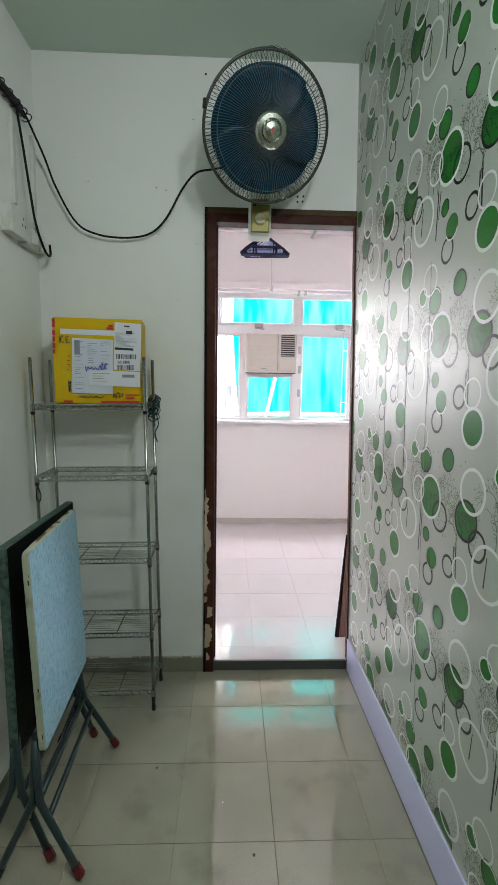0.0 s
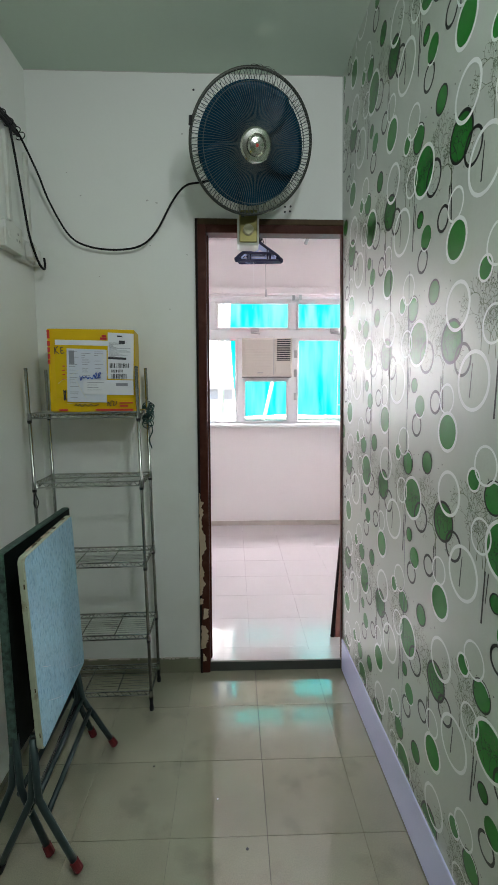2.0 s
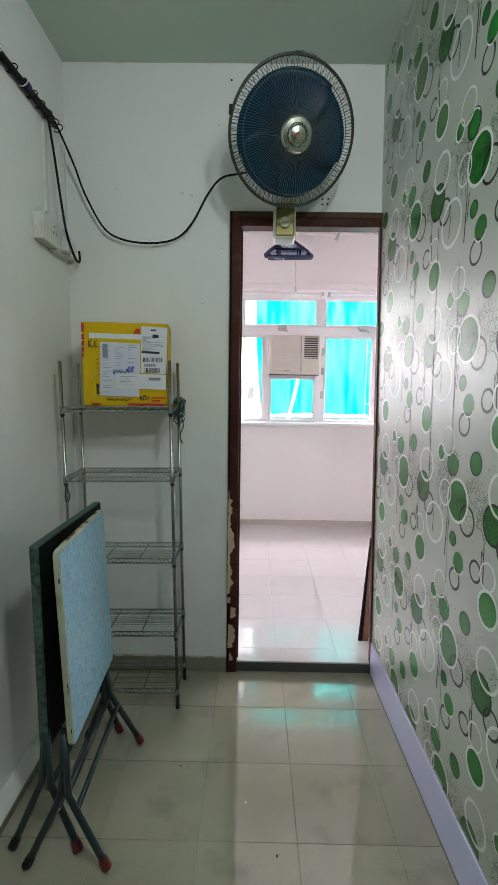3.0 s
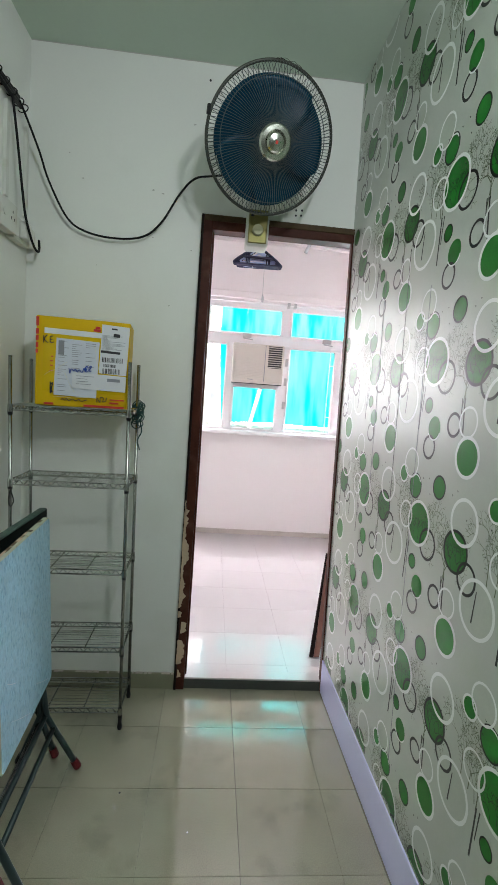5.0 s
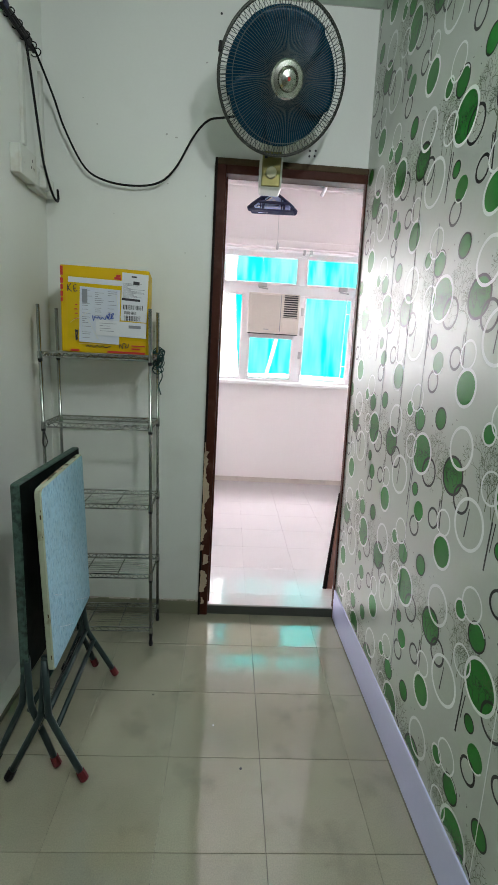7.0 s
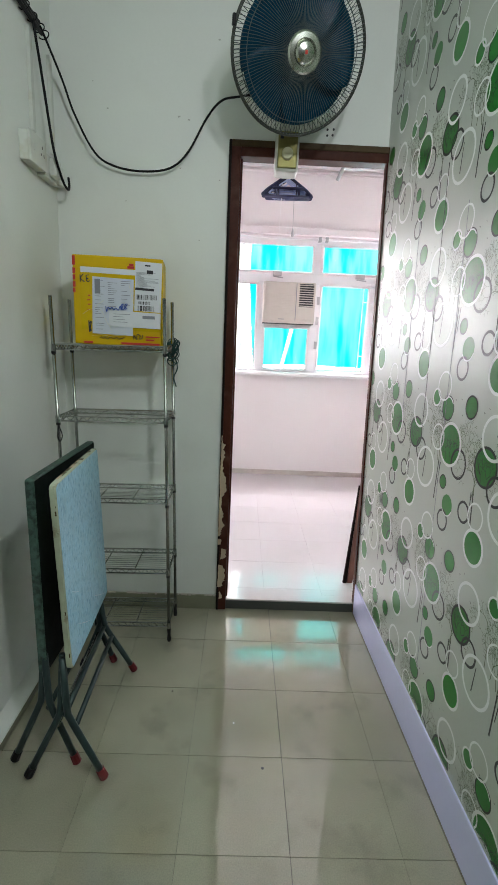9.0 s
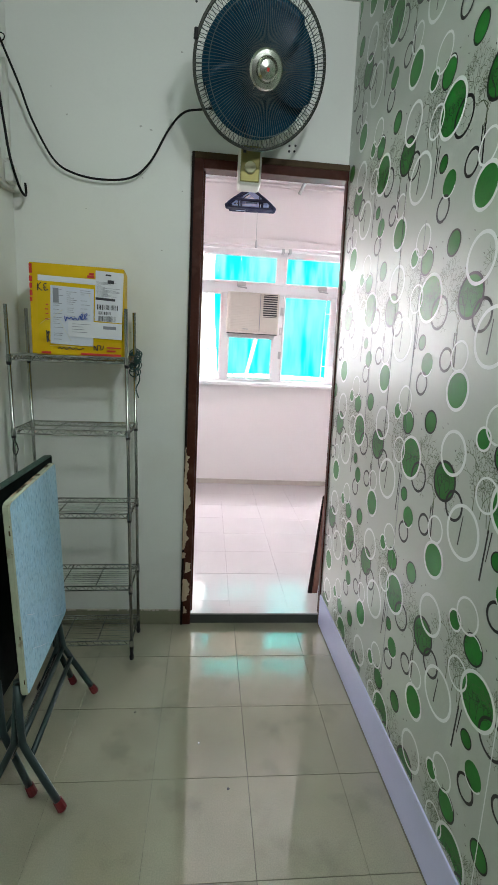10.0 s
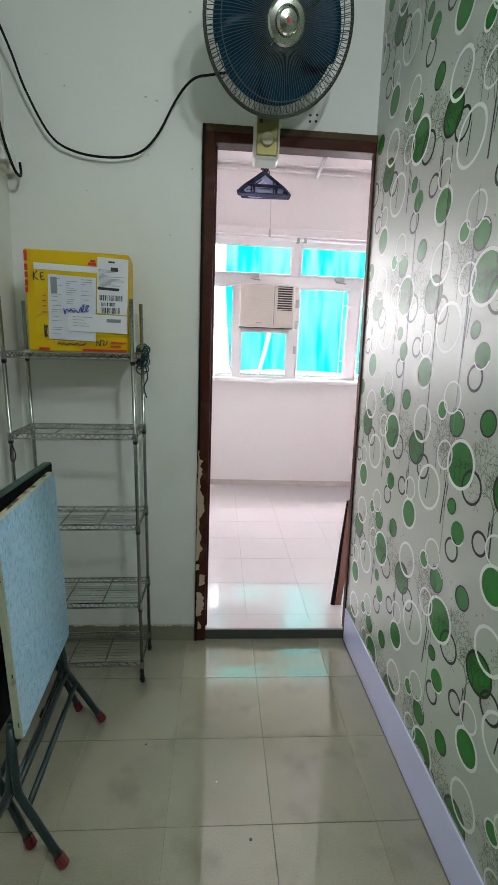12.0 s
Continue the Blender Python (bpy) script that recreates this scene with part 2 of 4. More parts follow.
def tube(bm, points, r, sides=8, closed=False, caps=True, flat=1.0):
    """A round rod along points."""
    pts = [Vector(p) for p in points]
    rings, prev = [], None
    count = len(pts)
    for i, p in enumerate(pts):
        a = pts[(i - 1) % count] if closed or i else p
        b = pts[(i + 1) % count] if closed or i < count - 1 else p
        d = (b - a).normalized()
        if prev is None:
            ref = Vector((0, 0, 1)) if abs(d.z) < 0.9 else Vector((1, 0, 0))
            u = d.cross(ref).normalized()
        else:
            u = (prev - d * prev.dot(d)).normalized()
        prev = u
        v = d.cross(u)
        rad = r[i] if isinstance(r, (list, tuple)) else r
        rings.append([bm.verts.new(p + rad * (math.cos(k * math.tau / sides) * u + flat * math.sin(k * math.tau / sides) * v)) for k in range(sides)])
    for i in range(count if closed else count - 1):
        A, B = rings[i], rings[(i + 1) % count]
        for k in range(sides):
            bm.faces.new((A[k], A[(k + 1) % sides], B[(k + 1) % sides], B[k]))
    if caps and not closed:
        bm.faces.new(list(reversed(rings[0])))
        bm.faces.new(rings[-1])
    return bm


def smooth_path(points, steps=8):
    """A Catmull-Rom curve through points."""
    p = [Vector(q) for q in points]
    p = [2 * p[0] - p[1]] + p + [2 * p[-1] - p[-2]]
    out = []
    for i in range(1, len(p) - 2):
        for k in range(steps):
            t = k / steps
            a, b, c, d = p[i - 1], p[i], p[i + 1], p[i + 2]
            out.append(0.5 * (2 * b + (c - a) * t + (2 * a - 5 * b + 4 * c - d) * t * t + (3 * b - 3 * c + d - a) * t ** 3))
    return out + [p[-2]]


def lathe(bm, profile, sides=32, m=None):
    """A turned shape about the y axis; profile of (radius, y)."""
    m = m or Matrix()
    rings = []
    for r, y in profile:
        rings.append([bm.verts.new(m @ Vector((r * math.cos(a), y, r * math.sin(a)))) for a in (k * math.tau / sides for k in range(sides))])
    for A, B in zip(rings, rings[1:]):
        for k in range(sides):
            bm.faces.new((A[k], A[(k + 1) % sides], B[(k + 1) % sides], B[k]))
    bm.faces.new(list(reversed(rings[0])))
    bm.faces.new(rings[-1])
    return bm


def mesh(name, bm, mat, soft=False):
    bmesh.ops.recalc_face_normals(bm, faces=bm.faces)
    me = bpy.data.meshes.new(name)
    bm.to_mesh(me)
    bm.free()
    me.materials.append(mat)
    if soft:
        me.polygons.foreach_set("use_smooth", [True] * len(me.polygons))
    return me


def part(name, bm, mat, parent, label="", soft=False, m=None):
    ob = new(name, mesh(name, bm, mat, soft))
    ob.parent = parent
    if m is not None:
        ob.matrix_basis = m
    if label:
        ob["label"] = label
    return ob


def thing(name, label, category, m=None, group="", kind=""):
    ob = new(name)
    ob.empty_display_size = 0.05
    if m is not None:
        ob.matrix_basis = m
    return tagged(ob, label, category, group, kind)


def structure(name, bm, mat, label, category):
    return tagged(new(name, mesh(name, bm, mat)), label, category, kind="structure")


def single(name, bm, mat, label, category, group="", soft=False):
    return tagged(new(name, mesh(name, bm, mat, soft)), label, category, group)


def rods(bm, pairs, r, sides=6):
    for a, b in pairs:
        tube(bm, (a, b), r, sides)
    return bm


# ---- plan ----
XL, XR, YD, YB, ZC = -0.625, 0.783, 1.878, -2.0, 2.71      # first room
X2L, X2R, YW, Z2, ZC2 = -1.7, 2.3, 4.165, 0.042, 2.775       # second room
XOPEN = 2.3                                                # the first room widens behind the partition
YEND = 0.25
T = 0.12
ZT = 0.056                                                 # top of the threshold
TD = 0.055                                                 # thin partition round the door
DL, DR, DT = 0.131, 0.779, 2.06                            # clear door opening

structure("wall_left", box(bmesh.new(), XL - T, XL, YB - T, YD, 0, ZC), WALL, "white painted wall with cable run and sockets", "wall")
bm = bmesh.new()
box(bm, X2L - T, 0.083, YD, YD + TD, 0, ZC2)
box(bm, 0.083, XR - 0.001, YD, YD + TD, 2.12, ZC2)
box(bm, XR - 0.001, X2R + T, YD, YD + TD, 0, ZC2)
door_wall = structure("wall_door", bm, WALL, "white painted wall round the doorway", "wall")
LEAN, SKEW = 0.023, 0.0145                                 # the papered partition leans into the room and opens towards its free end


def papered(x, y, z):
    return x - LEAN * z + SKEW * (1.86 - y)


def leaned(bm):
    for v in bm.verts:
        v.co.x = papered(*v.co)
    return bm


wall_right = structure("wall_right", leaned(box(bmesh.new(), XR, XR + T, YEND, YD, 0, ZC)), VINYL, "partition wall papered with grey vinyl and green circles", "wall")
# unseen closing walls, coloured dark so they throw back little light
structure("wall_return", box(bmesh.new(), XR + T - 0.05, XOPEN, YEND + 0.004, YEND + T, 0, ZC), BACK_WALL, "unseen wall behind the partition, darkened to cut bounce light", "wall")
structure("wall_side", box(bmesh.new(), XOPEN, XOPEN + T, YB - T, YEND + T, 0, ZC), BACK_WALL, "unseen side wall, darkened to cut bounce light", "wall")
structure("wall_back", box(bmesh.new(), XL, XOPEN, YB - T, YB, 0, ZC), BACK_WALL, "unseen back wall, darkened to cut bounce light", "wall")
structure("ceiling", box(bmesh.new(), XL - T, XOPEN + T, YB - T, YD, ZC, ZC + 0.1), CEILING, "matt plaster ceiling, its shade put into a grey-green colour", "ceiling")
floor = structure("floor", box(bmesh.new(), XL - T, XOPEN + T, YB - T, YD + 0.02, -0.2, -0.006), GROUT, "cream polished tiles with dark joints", "floor")

# second room
structure("wall_room_left", box(bmesh.new(), X2L - T, X2L, YD + TD, YW, 0, ZC2), ROOM_WALL, "plain pinkish white wall", "wall")
structure("wall_room_right", box(bmesh.new(), X2R, X2R + T, YD + TD, YW, 0, ZC2), ROOM_WALL, "plain pinkish white wall", "wall")
structure("ceiling_room", box(bmesh.new(), X2L - T, X2R + T, YD, YW + 0.2, ZC2, ZC2 + 0.1), ROOM_WALL, "pinkish white plaster ceiling", "ceiling")
floor_room = structure("floor_room", box(bmesh.new(), X2L - T, X2R + T, YD + 0.02, YW + 0.2, -0.2, Z2 - 0.0013), WASHED_GROUT, "glossy cream tiles, one low step up", "floor")
WL, WR, WB, WT = -1.64, 1.95, 1.040, 2.220                  # window opening
bm = bmesh.new()
box(bm, X2L - T, WL, YW, YW + 0.2, 0, ZC2)
box(bm, WR, X2R + T, YW, YW + 0.2, 0, ZC2)
box(bm, WL, WR, YW, YW + 0.2, 0, WB)
box(bm, WL, WR, YW, YW + 0.2, WT, ZC2)
structure("wall_window", bm, ROOM_WALL, "pinkish white wall below and above the wide window", "wall")

# ---- outside ----
structure("ground", box(bmesh.new(), -300, 300, -300, 300, -12.2, -12), STREET, "grey street level far below", "ground")


haze = bpy.data.materials.new("bright hazy sky")
haze.use_nodes = True
hp = haze.node_tree.nodes["Principled BSDF"]
hp.inputs["Base Color"].default_value = (0, 0, 0, 1)
hp.inputs["Emission Color"].default_value, hp.inputs["Emission Strength"].default_value = (1.0, 0.97, 0.98, 1), 4.5
structure("backdrop", box(bmesh.new(), -90, 60, 75, 75.5, -12, 45), haze, "bright white hazy sky far away", "sky")


def facade(name, x0, x1, y, z0, z1, label):
    house = thing(name, label, "building", pose(x0, y, -12))
    w, h = x1 - x0, z1 + 12
    part("wall", box(bmesh.new(), 0, w, 0, 6, 0, h), FACADE, house)
    part("roof", box(bmesh.new(), -0.3, w + 0.3, -0.3, 6.3, h, h + 0.4), FACADE, house)
    first = None
    for i in range(int(w / 2.4)):
        for k in range(int(h / 3)):
            bmw = bmesh.new()
            box(bmw, 0, 1.3, -0.03, 0.05, 0, 1.2)
            if first is None:
                first = mesh("window", bmw, FACADE_GLASS)
            else:
                bmw.free()
            win = new("window", first)
            win.parent, win.matrix_basis = house, pose(0.6 + 2.4 * i, -0.02, 0.9 + 3 * k)
    return house


facade("apartment_building", -14, 0.2, 22, 0, 1.3, "pale sunlit apartment block across the street")

bm = bmesh.new()
nx, nz = 90, 30
grid = []
for i in range(nx + 1):
    col = []
    for k in range(nz + 1):
        x, z = 0.25 + 4.2 * i / nx, 1.06 + 2.03 * k / nz
        y = 5.2 + 0.05 * math.sin(x * 9 + 1.3 * math.sin(z * 1.7)) + 0.03 * math.sin(x * 23 + z * 2) + 0.05 * noise.noise((x * 2, z * 1.5, 0))
        col.append(bm.verts.new((x + 0.04 * math.sin(z * 2.2), y, z - 0.006 * math.sin(x * 5))))
    grid.append(col)
for i in range(nx):
    for k in range(nz):
        bm.faces.new((grid[i][k], grid[i + 1][k], grid[i + 1][k + 1], grid[i][k + 1]))
single("scaffold_net", bm, NET, "turquoise scaffold netting hanging in folds outside the window", "netting", soft=True)
for a, b, r in (((-2.30, 5.0, -12), (0.80, 5.02, 1.95), 0.02), ((0.10, 5.34, -12), (0.10, 5.34, 8), 0.035), ((1.9, 5.34, -12), (1.9, 5.34, 8), 0.035), ((-1.2, 5.38, 0.98), (4.5, 5.38, 0.98), 0.03), ((-1.2, 5.38, 2.85), (4.5, 5.38, 2.85), 0.03)):
    pts = [Vector(a).lerp(Vector(b), k / 12) for k in range(13)]
    bm = tube(bmesh.new(), pts, [r * (1.0 if k % 3 else 1.12) for k in range(13)], 8)
    single("bamboo_pole", bm, BAMBOO, "pale bamboo scaffold pole tied outside the window", "pole", "scaffold poles", True)

# ---- window ----
window = thing("window_1", "white aluminium window with fixed top lights and casements", "window", kind="structure")
WY0, WY1 = YW + 0.03, YW + 0.085


def bar(x0, x1, z0, z1, d=0.0, name="window_frame"):
    return part(name, box(bmesh.new(), x0, x1, WY0 - d, WY1, z0, z1, 0.004, 1), ALU, window)


bar(WL, WR, WT - 0.04, WT)
bar(WL, WR, WB, 1.049)
bar(WL, WR, 1.843, 1.928)
bar(WL, WL + 0.05, 1.049, 1.843)
bar(WR - 0.05, WR, 1.049, 1.843)
for x0, x1 in ((-0.42, -0.33), (0.010, 0.086), (0.780, 0.845), (1.52, 1.61)):
    bar(x0, x1, 1.928, WT - 0.04)
for x0, x1 in ((-0.42, -0.33), (0.285, 0.342), (0.774, 0.851), (1.308, 1.40)):
    bar(x0, x1, 1.049, 1.843)
bar(0.342, 0.774, 1.461, 1.483)


def sash(x0, x1, z0, z1, depth=0.012):
    b = bmesh.new()
    w = 0.016
    for q in ((x0, x1, z0, z0 + w), (x0, x1, z1 - w, z1), (x0, x0 + w, z0 + w, z1 - w), (x1 - w, x1, z0 + w, z1 - w)):
        box(b, q[0], q[1], WY0 - depth, WY0 - depth + 0.03, q[2], q[3], 0.003, 1)
    f = part("sash", b, ALU, window)
    b = bmesh.new()
    g = 0.004
    for q in ((x0 + w, x1 - w, z0 + w, z0 + w + g), (x0 + w, x1 - w, z1 - w - g, z1 - w), (x0 + w, x0 + w + g, z0 + w + g, z1 - w - g), (x1 - w - g, x1 - w, z0 + w + g, z1 - w - g)):
        box(b, q[0], q[1], WY0 + 0.004, WY0 + 0.014, q[2], q[3])
    part("gasket", b, STEEL, f, "grey rubber gasket")
    pane = part("pane", box(bmesh.new(), x0 + w - 0.004, x1 - w + 0.004, WY0 + 0.022, WY0 + 0.026, z0 + w - 0.004, z1 - w + 0.004), GLASS, f)
    pane.visible_shadow = False
    return f


for q in ((-1.59, -0.42, 1.928, 2.180), (-0.33, 0.010, 1.928, 2.180), (0.086, 0.780, 1.928, 2.180), (0.845, 1.52, 1.928, 2.180), (-1.59, -0.42, 1.049, 1.843), (-0.33, 0.285, 1.049, 1.843), (0.342, 0.774, 1.049, 1.461), (0.851, 1.308, 1.049, 1.843), (1.40, 1.90, 1.049, 1.843)):
    sash(*q)
part("window_sill", box(bmesh.new(), WL - 0.02, WR + 0.04, YW - 0.13, WY0, WB - 0.025, WB + 0.004, 0.006), ALU, window)
for x in (0.45, 1.20):
    b = bmesh.new()
    box(b, x - 0.04, x + 0.04, WY0 - 0.03, WY0, 1.900, 1.940, 0.004)
    tube(b, ((x - 0.035, WY0 - 0.035, 1.892), (x + 0.05, WY0 - 0.045, 1.882)), 0.006, 6)
    part("latch", b, STEEL, window, "small metal window latch")
for z in (1.30, 1.52, 1.70):
    part("hinge", box(bmesh.new(), 0.825, 0.850, WY0 - 0.02, WY0, z - 0.035, z + 0.035, 0.004), STEEL, window)
for z0, z1 in ((1.13, 1.84),):
    b = bmesh.new()
    tube(b, ((1.24, WY0 - 0.04, 1.08), (1.24, WY0 - 0.04, 1.86)), 0.005, 6)
    for z in (1.22, 1.70):
        tube(b, ((1.24, WY0 - 0.04, z), (1.60, WY0 - 0.04, z)), 0.004, 6)
    tube(b, ((1.24, WY0 - 0.04, 1.86), (1.60, WY0 - 0.04, 1.86)), 0.004, 6)
    part("window_grille", b, ALU, window, "thin white metal rods")

structure("trim", box(bmesh.new(), X2L, X2R, YW - 0.05, YW, 2.240, 2.300, 0.006), ROOM_WALL, "pale ledge above the window", "trim")
rail = thing("curtain_rail", "white curtain rail with brackets above the window", "curtain rail", pose(0, YW - 0.05, 2.200))
part("rail", tube(bmesh.new(), ((-1.66, -0.04, 0), (2.1, -0.04, 0)), 0.009, 10), ALU, rail, soft=True)
for x in (-0.6, 0.80, 0.86, 1.9):
    part("bracket", box(bmesh.new(), x - 0.012, x + 0.012, -0.055, 0.0, -0.02, 0.02, 0.003), STEEL, rail)

# skirtings
structure("trim_ceiling_joint", tube(bmesh.new(), [(XL + 0.002 + 0.047 * k, YD - 0.001, ZC - 0.0015 + 0.002 * noise.noise((k * 0.9, 0, 3))) for k in range(30)], 0.0016, 5), SCUFF, "thin grubby crack along the ceiling joint", "trim")
structure("baseboard", box(bmesh.new(), X2L, X2R, YW - 0.012, YW, Z2, 0.088, 0.003), PALE_SKIRT, "low stone skirting under the window wall", "baseboard")
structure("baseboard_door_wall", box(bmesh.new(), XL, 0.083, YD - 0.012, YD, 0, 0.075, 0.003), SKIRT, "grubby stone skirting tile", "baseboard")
rnd = random.Random(31)
b, x = bmesh.new(), XL + 0.01
while x < 0.075:
    w = rnd.uniform(0.006, 0.028)
    if rnd.random() < 0.55:
        box(b, x, min(x + w, 0.08), YD - 0.0135, YD - 0.001, 0.0752 - rnd.uniform(0.001, 0.005), 0.0755 + rnd.uniform(0.0002, 0.0012))
    x += w + rnd.uniform(0.0, 0.006)
structure("trim_paint_edge", b, PALE_SKIRT, "ragged paint edge along the skirting", "trim")
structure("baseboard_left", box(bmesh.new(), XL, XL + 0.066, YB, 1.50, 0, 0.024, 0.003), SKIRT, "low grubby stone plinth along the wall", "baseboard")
structure("trim_plinth_edge", box(bmesh.new(), XL, XL + 0.064, YB, 1.50, 0.0245, 0.028, 0.001), WALL, "white paint slopped over the top of the plinth", "trim")
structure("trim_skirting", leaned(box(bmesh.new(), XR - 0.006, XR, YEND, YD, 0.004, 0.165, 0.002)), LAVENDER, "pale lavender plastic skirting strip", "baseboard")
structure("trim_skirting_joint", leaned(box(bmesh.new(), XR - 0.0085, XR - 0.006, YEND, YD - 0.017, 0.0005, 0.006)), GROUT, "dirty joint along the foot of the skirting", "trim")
structure("trim_conduit", tube(bmesh.new(), ((X2L, YW - 0.03, 2.74), (X2R, YW - 0.03, 2.735)), 0.012, 8), ROOM_WALL, "painted conduit along the ceiling", "trim")

# ---- doorway ----
door = thing("door_1", "dark brown painted door frame, paint flaked low down, no leaf", "door frame", kind="structure")
FY0, FY1 = YD - 0.016, YD + TD + 0.004
part("jamb", box(bmesh.new(), 0.083, DL, FY0, FY1, 0, 2.12, 0.004), FRAME_WOOD, door)
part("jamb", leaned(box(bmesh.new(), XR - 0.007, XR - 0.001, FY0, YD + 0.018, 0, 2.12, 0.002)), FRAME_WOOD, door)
part("casing_edge", box(bmesh.new(), 0.0835, 0.094, FY0 - 0.005, FY0 + 0.004, 0.002, 2.118, 0.002), BROWN_BOARD, door, "blackened outer edge")
part("lintel_edge", box(bmesh.new(), 0.095, XR - 0.002, FY0 - 0.004, FY0 + 0.004, 2.094, 2.119, 0.003), WORN_WOOD, door, "worn olive brown edge")
part("lintel", box(bmesh.new(), DL, DR, FY0, FY1, DT, 2.12, 0.004), FRAME_WOOD, door)
part("door_stop", box(bmesh.new(), DL, DL + 0.008, YD + 0.02, YD + 0.05, Z2, DT, 0.002), FRAME_WOOD, door)
part("threshold", box(bmesh.new(), DL, DR, YD - 0.002, YD + TD + 0.004, 0, ZT - 0.0095, 0.002), THRESH, door, "dark grey stone riser of the threshold")
part("threshold_tile", box(bmesh.new(), DL + 0.001, DR - 0.001, YD - 0.004, YD + TD + 0.003, ZT - 0.009, ZT - 0.0005, 0.0015), ROOM_TILE, door, "pale tile over the threshold")
# flaked patches of bare wood
rnd = random.Random(4)
for z0, z1, x0, wide in ((0.40, 0.86, 0.0845, 0.030), (0.13, 0.25, 0.088, 0.036), (0.28, 0.335, 0.098, 0.028), (0.355, 0.385, 0.0845, 0.020), (0.065, 0.105, 0.095, 0.022), (0.80, 0.90, 0.0845, 0.012)):
    b = bmesh.new()
    n = max(8, int((z1 - z0) / 0.006))
    lo, hi, w, d = [], [], wide * 0.6, 0.0
    for k in range(n + 1):
        z = z0 + (z1 - z0) * k / n
        w = min(wide, max(wide * 0.35, w + rnd.uniform(-0.22, 0.22) * wide))
        d = min(0.004, max(0.0, d + rnd.uniform(-0.0015, 0.0015)))
        end = 0.35 if k in (0, n) else 1.0
        lo.append(b.verts.new((x0 + d, FY0 - 0.0062, z + rnd.uniform(-0.001, 0.001))))
        hi.append(b.verts.new((x0 + d + w * end, FY0 - 0.0062, z + rnd.uniform(-0.001, 0.001))))
    for k in range(n):
        b.faces.new((lo[k], hi[k], hi[k + 1], lo[k + 1]))
    part("bare_patch", b, BARE_WOOD, door, "bare pale wood where paint has flaked")

board = thing("leaning_board", "dark wooden board leaning against the door jamb", "board", pose(0.778, 2.11, Z2, 0, 3.9, 0))
b = box(bmesh.new(), -0.008, 0.014, -0.020, -0.006, 0.0, 0.565, 0.002)
for v in b.verts:
    if v.co.x > 0 and v.co.z > 0.3:
        v.co.x -= 0.016
part("panel", b, BROWN_BOARD, board)
b = box(bmesh.new(), 0.0165, 0.046, -0.016, -0.004, 0.0, 0.570, 0.002)
for v in b.verts:
    if v.co.x < 0.03 and v.co.z > 0.3:
        v.co.x -= 0.016
part("edge_strip", b, BOARD_EDGE, board, "reddish wooden edge")

# ---- wallpaper print: the same circles in every repeat ----
CELL_Y, CELL_Z, Y0, Z0, DRIFT = 0.449, 0.441, 0.851, 1.055, 0.039   # the sheets hang a little out of plumb
WHITE_RINGS = ((-0.021, 0.077, 0.0575), (-0.106, -0.093, 0.067), (0.0, -0.215, 0.0505), (0.011, -0.135, 0.038), (0.196, 0.013, 0.065), (0.277, 0.019, 0.041), (0.318, 0.134, 0.028), (0.275, 0.172, 0.044))
DARK_RINGS = ((-0.056, -0.045, 0.0385), (0.072, -0.145, 0.031), (0.135, -0.028, 0.0435), (0.184, -0.213, 0.033))
GREEN_DISCS = ((0.0, -0.215, 0.044), (0.196, 0.013, 0.057), (0.318, 0.134, 0.024), (0.167, -0.160, 0.031), (0.209, -0.102, 0.0215), (0.237, 0.112, 0.0365), (0.106, 0.133, 0.0315))
OUTLINED = ((0.209, -0.102, 0.0215, 0.003), (0.237, 0.112, 0.0365, 0.004), (0.106, 0.133, 0.0315, 0.004), (0.0, 0.0, 0.0525, 0.0065))
WHITE_CAPS = ((0.167, -0.160, 0.0335, 200, 330), (0.237, 0.112, 0.034, 50, 150))
DEEP_DISCS = ((0.0, 0.0, 0.051),)
PALE_DISCS = ((-0.106, -0.093, 0.060), (0.275, 0.172, 0.040))


def lay(cells, lift, shape):
    """Flat print on the paper, for every repeat; shape gives loops of (y, z) about a cell's origin."""
    verts, faces = [], []
    for cy, cz in cells:
        for order, loop in enumerate(shape[:8] + [sum(shape[8:], [])]):
            for quad in loop:
                pts = [(cy + y - DRIFT * (cz + z - Z0), cz + z) for y, z in quad]
                if all(YEND + 0.005 < y < YD - 0.017 and 0.166 < z < ZC - 0.002 for y, z in pts):
                    k = len(verts)
                    verts += [(papered(XR, y, z) - lift - 0.00001 * order, y, z) for y, z in pts]
                    faces.append(tuple(range(k, k + len(pts))))
    return verts, faces


def ring_quads(y, z, r0, r1, n=40, start=0.0, turn=math.tau):
    out = []
    for k in range(n):
        a, b = start + turn * k / n, start + turn * (k + 1) / n
        out.append(((y + r0 * math.cos(a), z + r0 * math.sin(a)), (y + r1 * math.cos(a), z + r1 * math.sin(a)), (y + r1 * math.cos(b), z + r1 * math.sin(b)), (y + r0 * math.cos(b), z + r0 * math.sin(b))))
    return out


def twig_quads(y, z, angle, length, width, depth, rng):
    out = []
    y1, z1 = y + length * math.cos(angle), z + length * math.sin(angle)
    s, c = math.sin(angle) * width / 2, math.cos(angle) * width / 2
    out.append(((y - s, z + c), (y + s, z - c), (y1 + s * 0.7, z1 - c * 0.7), (y1 - s * 0.7, z1 + c * 0.7)))
    if depth:
        for turn in (rng.uniform(0.2, 0.8), rng.uniform(-0.8, -0.2)):
            out += twig_quads(y1, z1, angle + turn, length * rng.uniform(0.62, 0.92), max(0.0010, width * 0.66), depth - 1, rng)
    return out


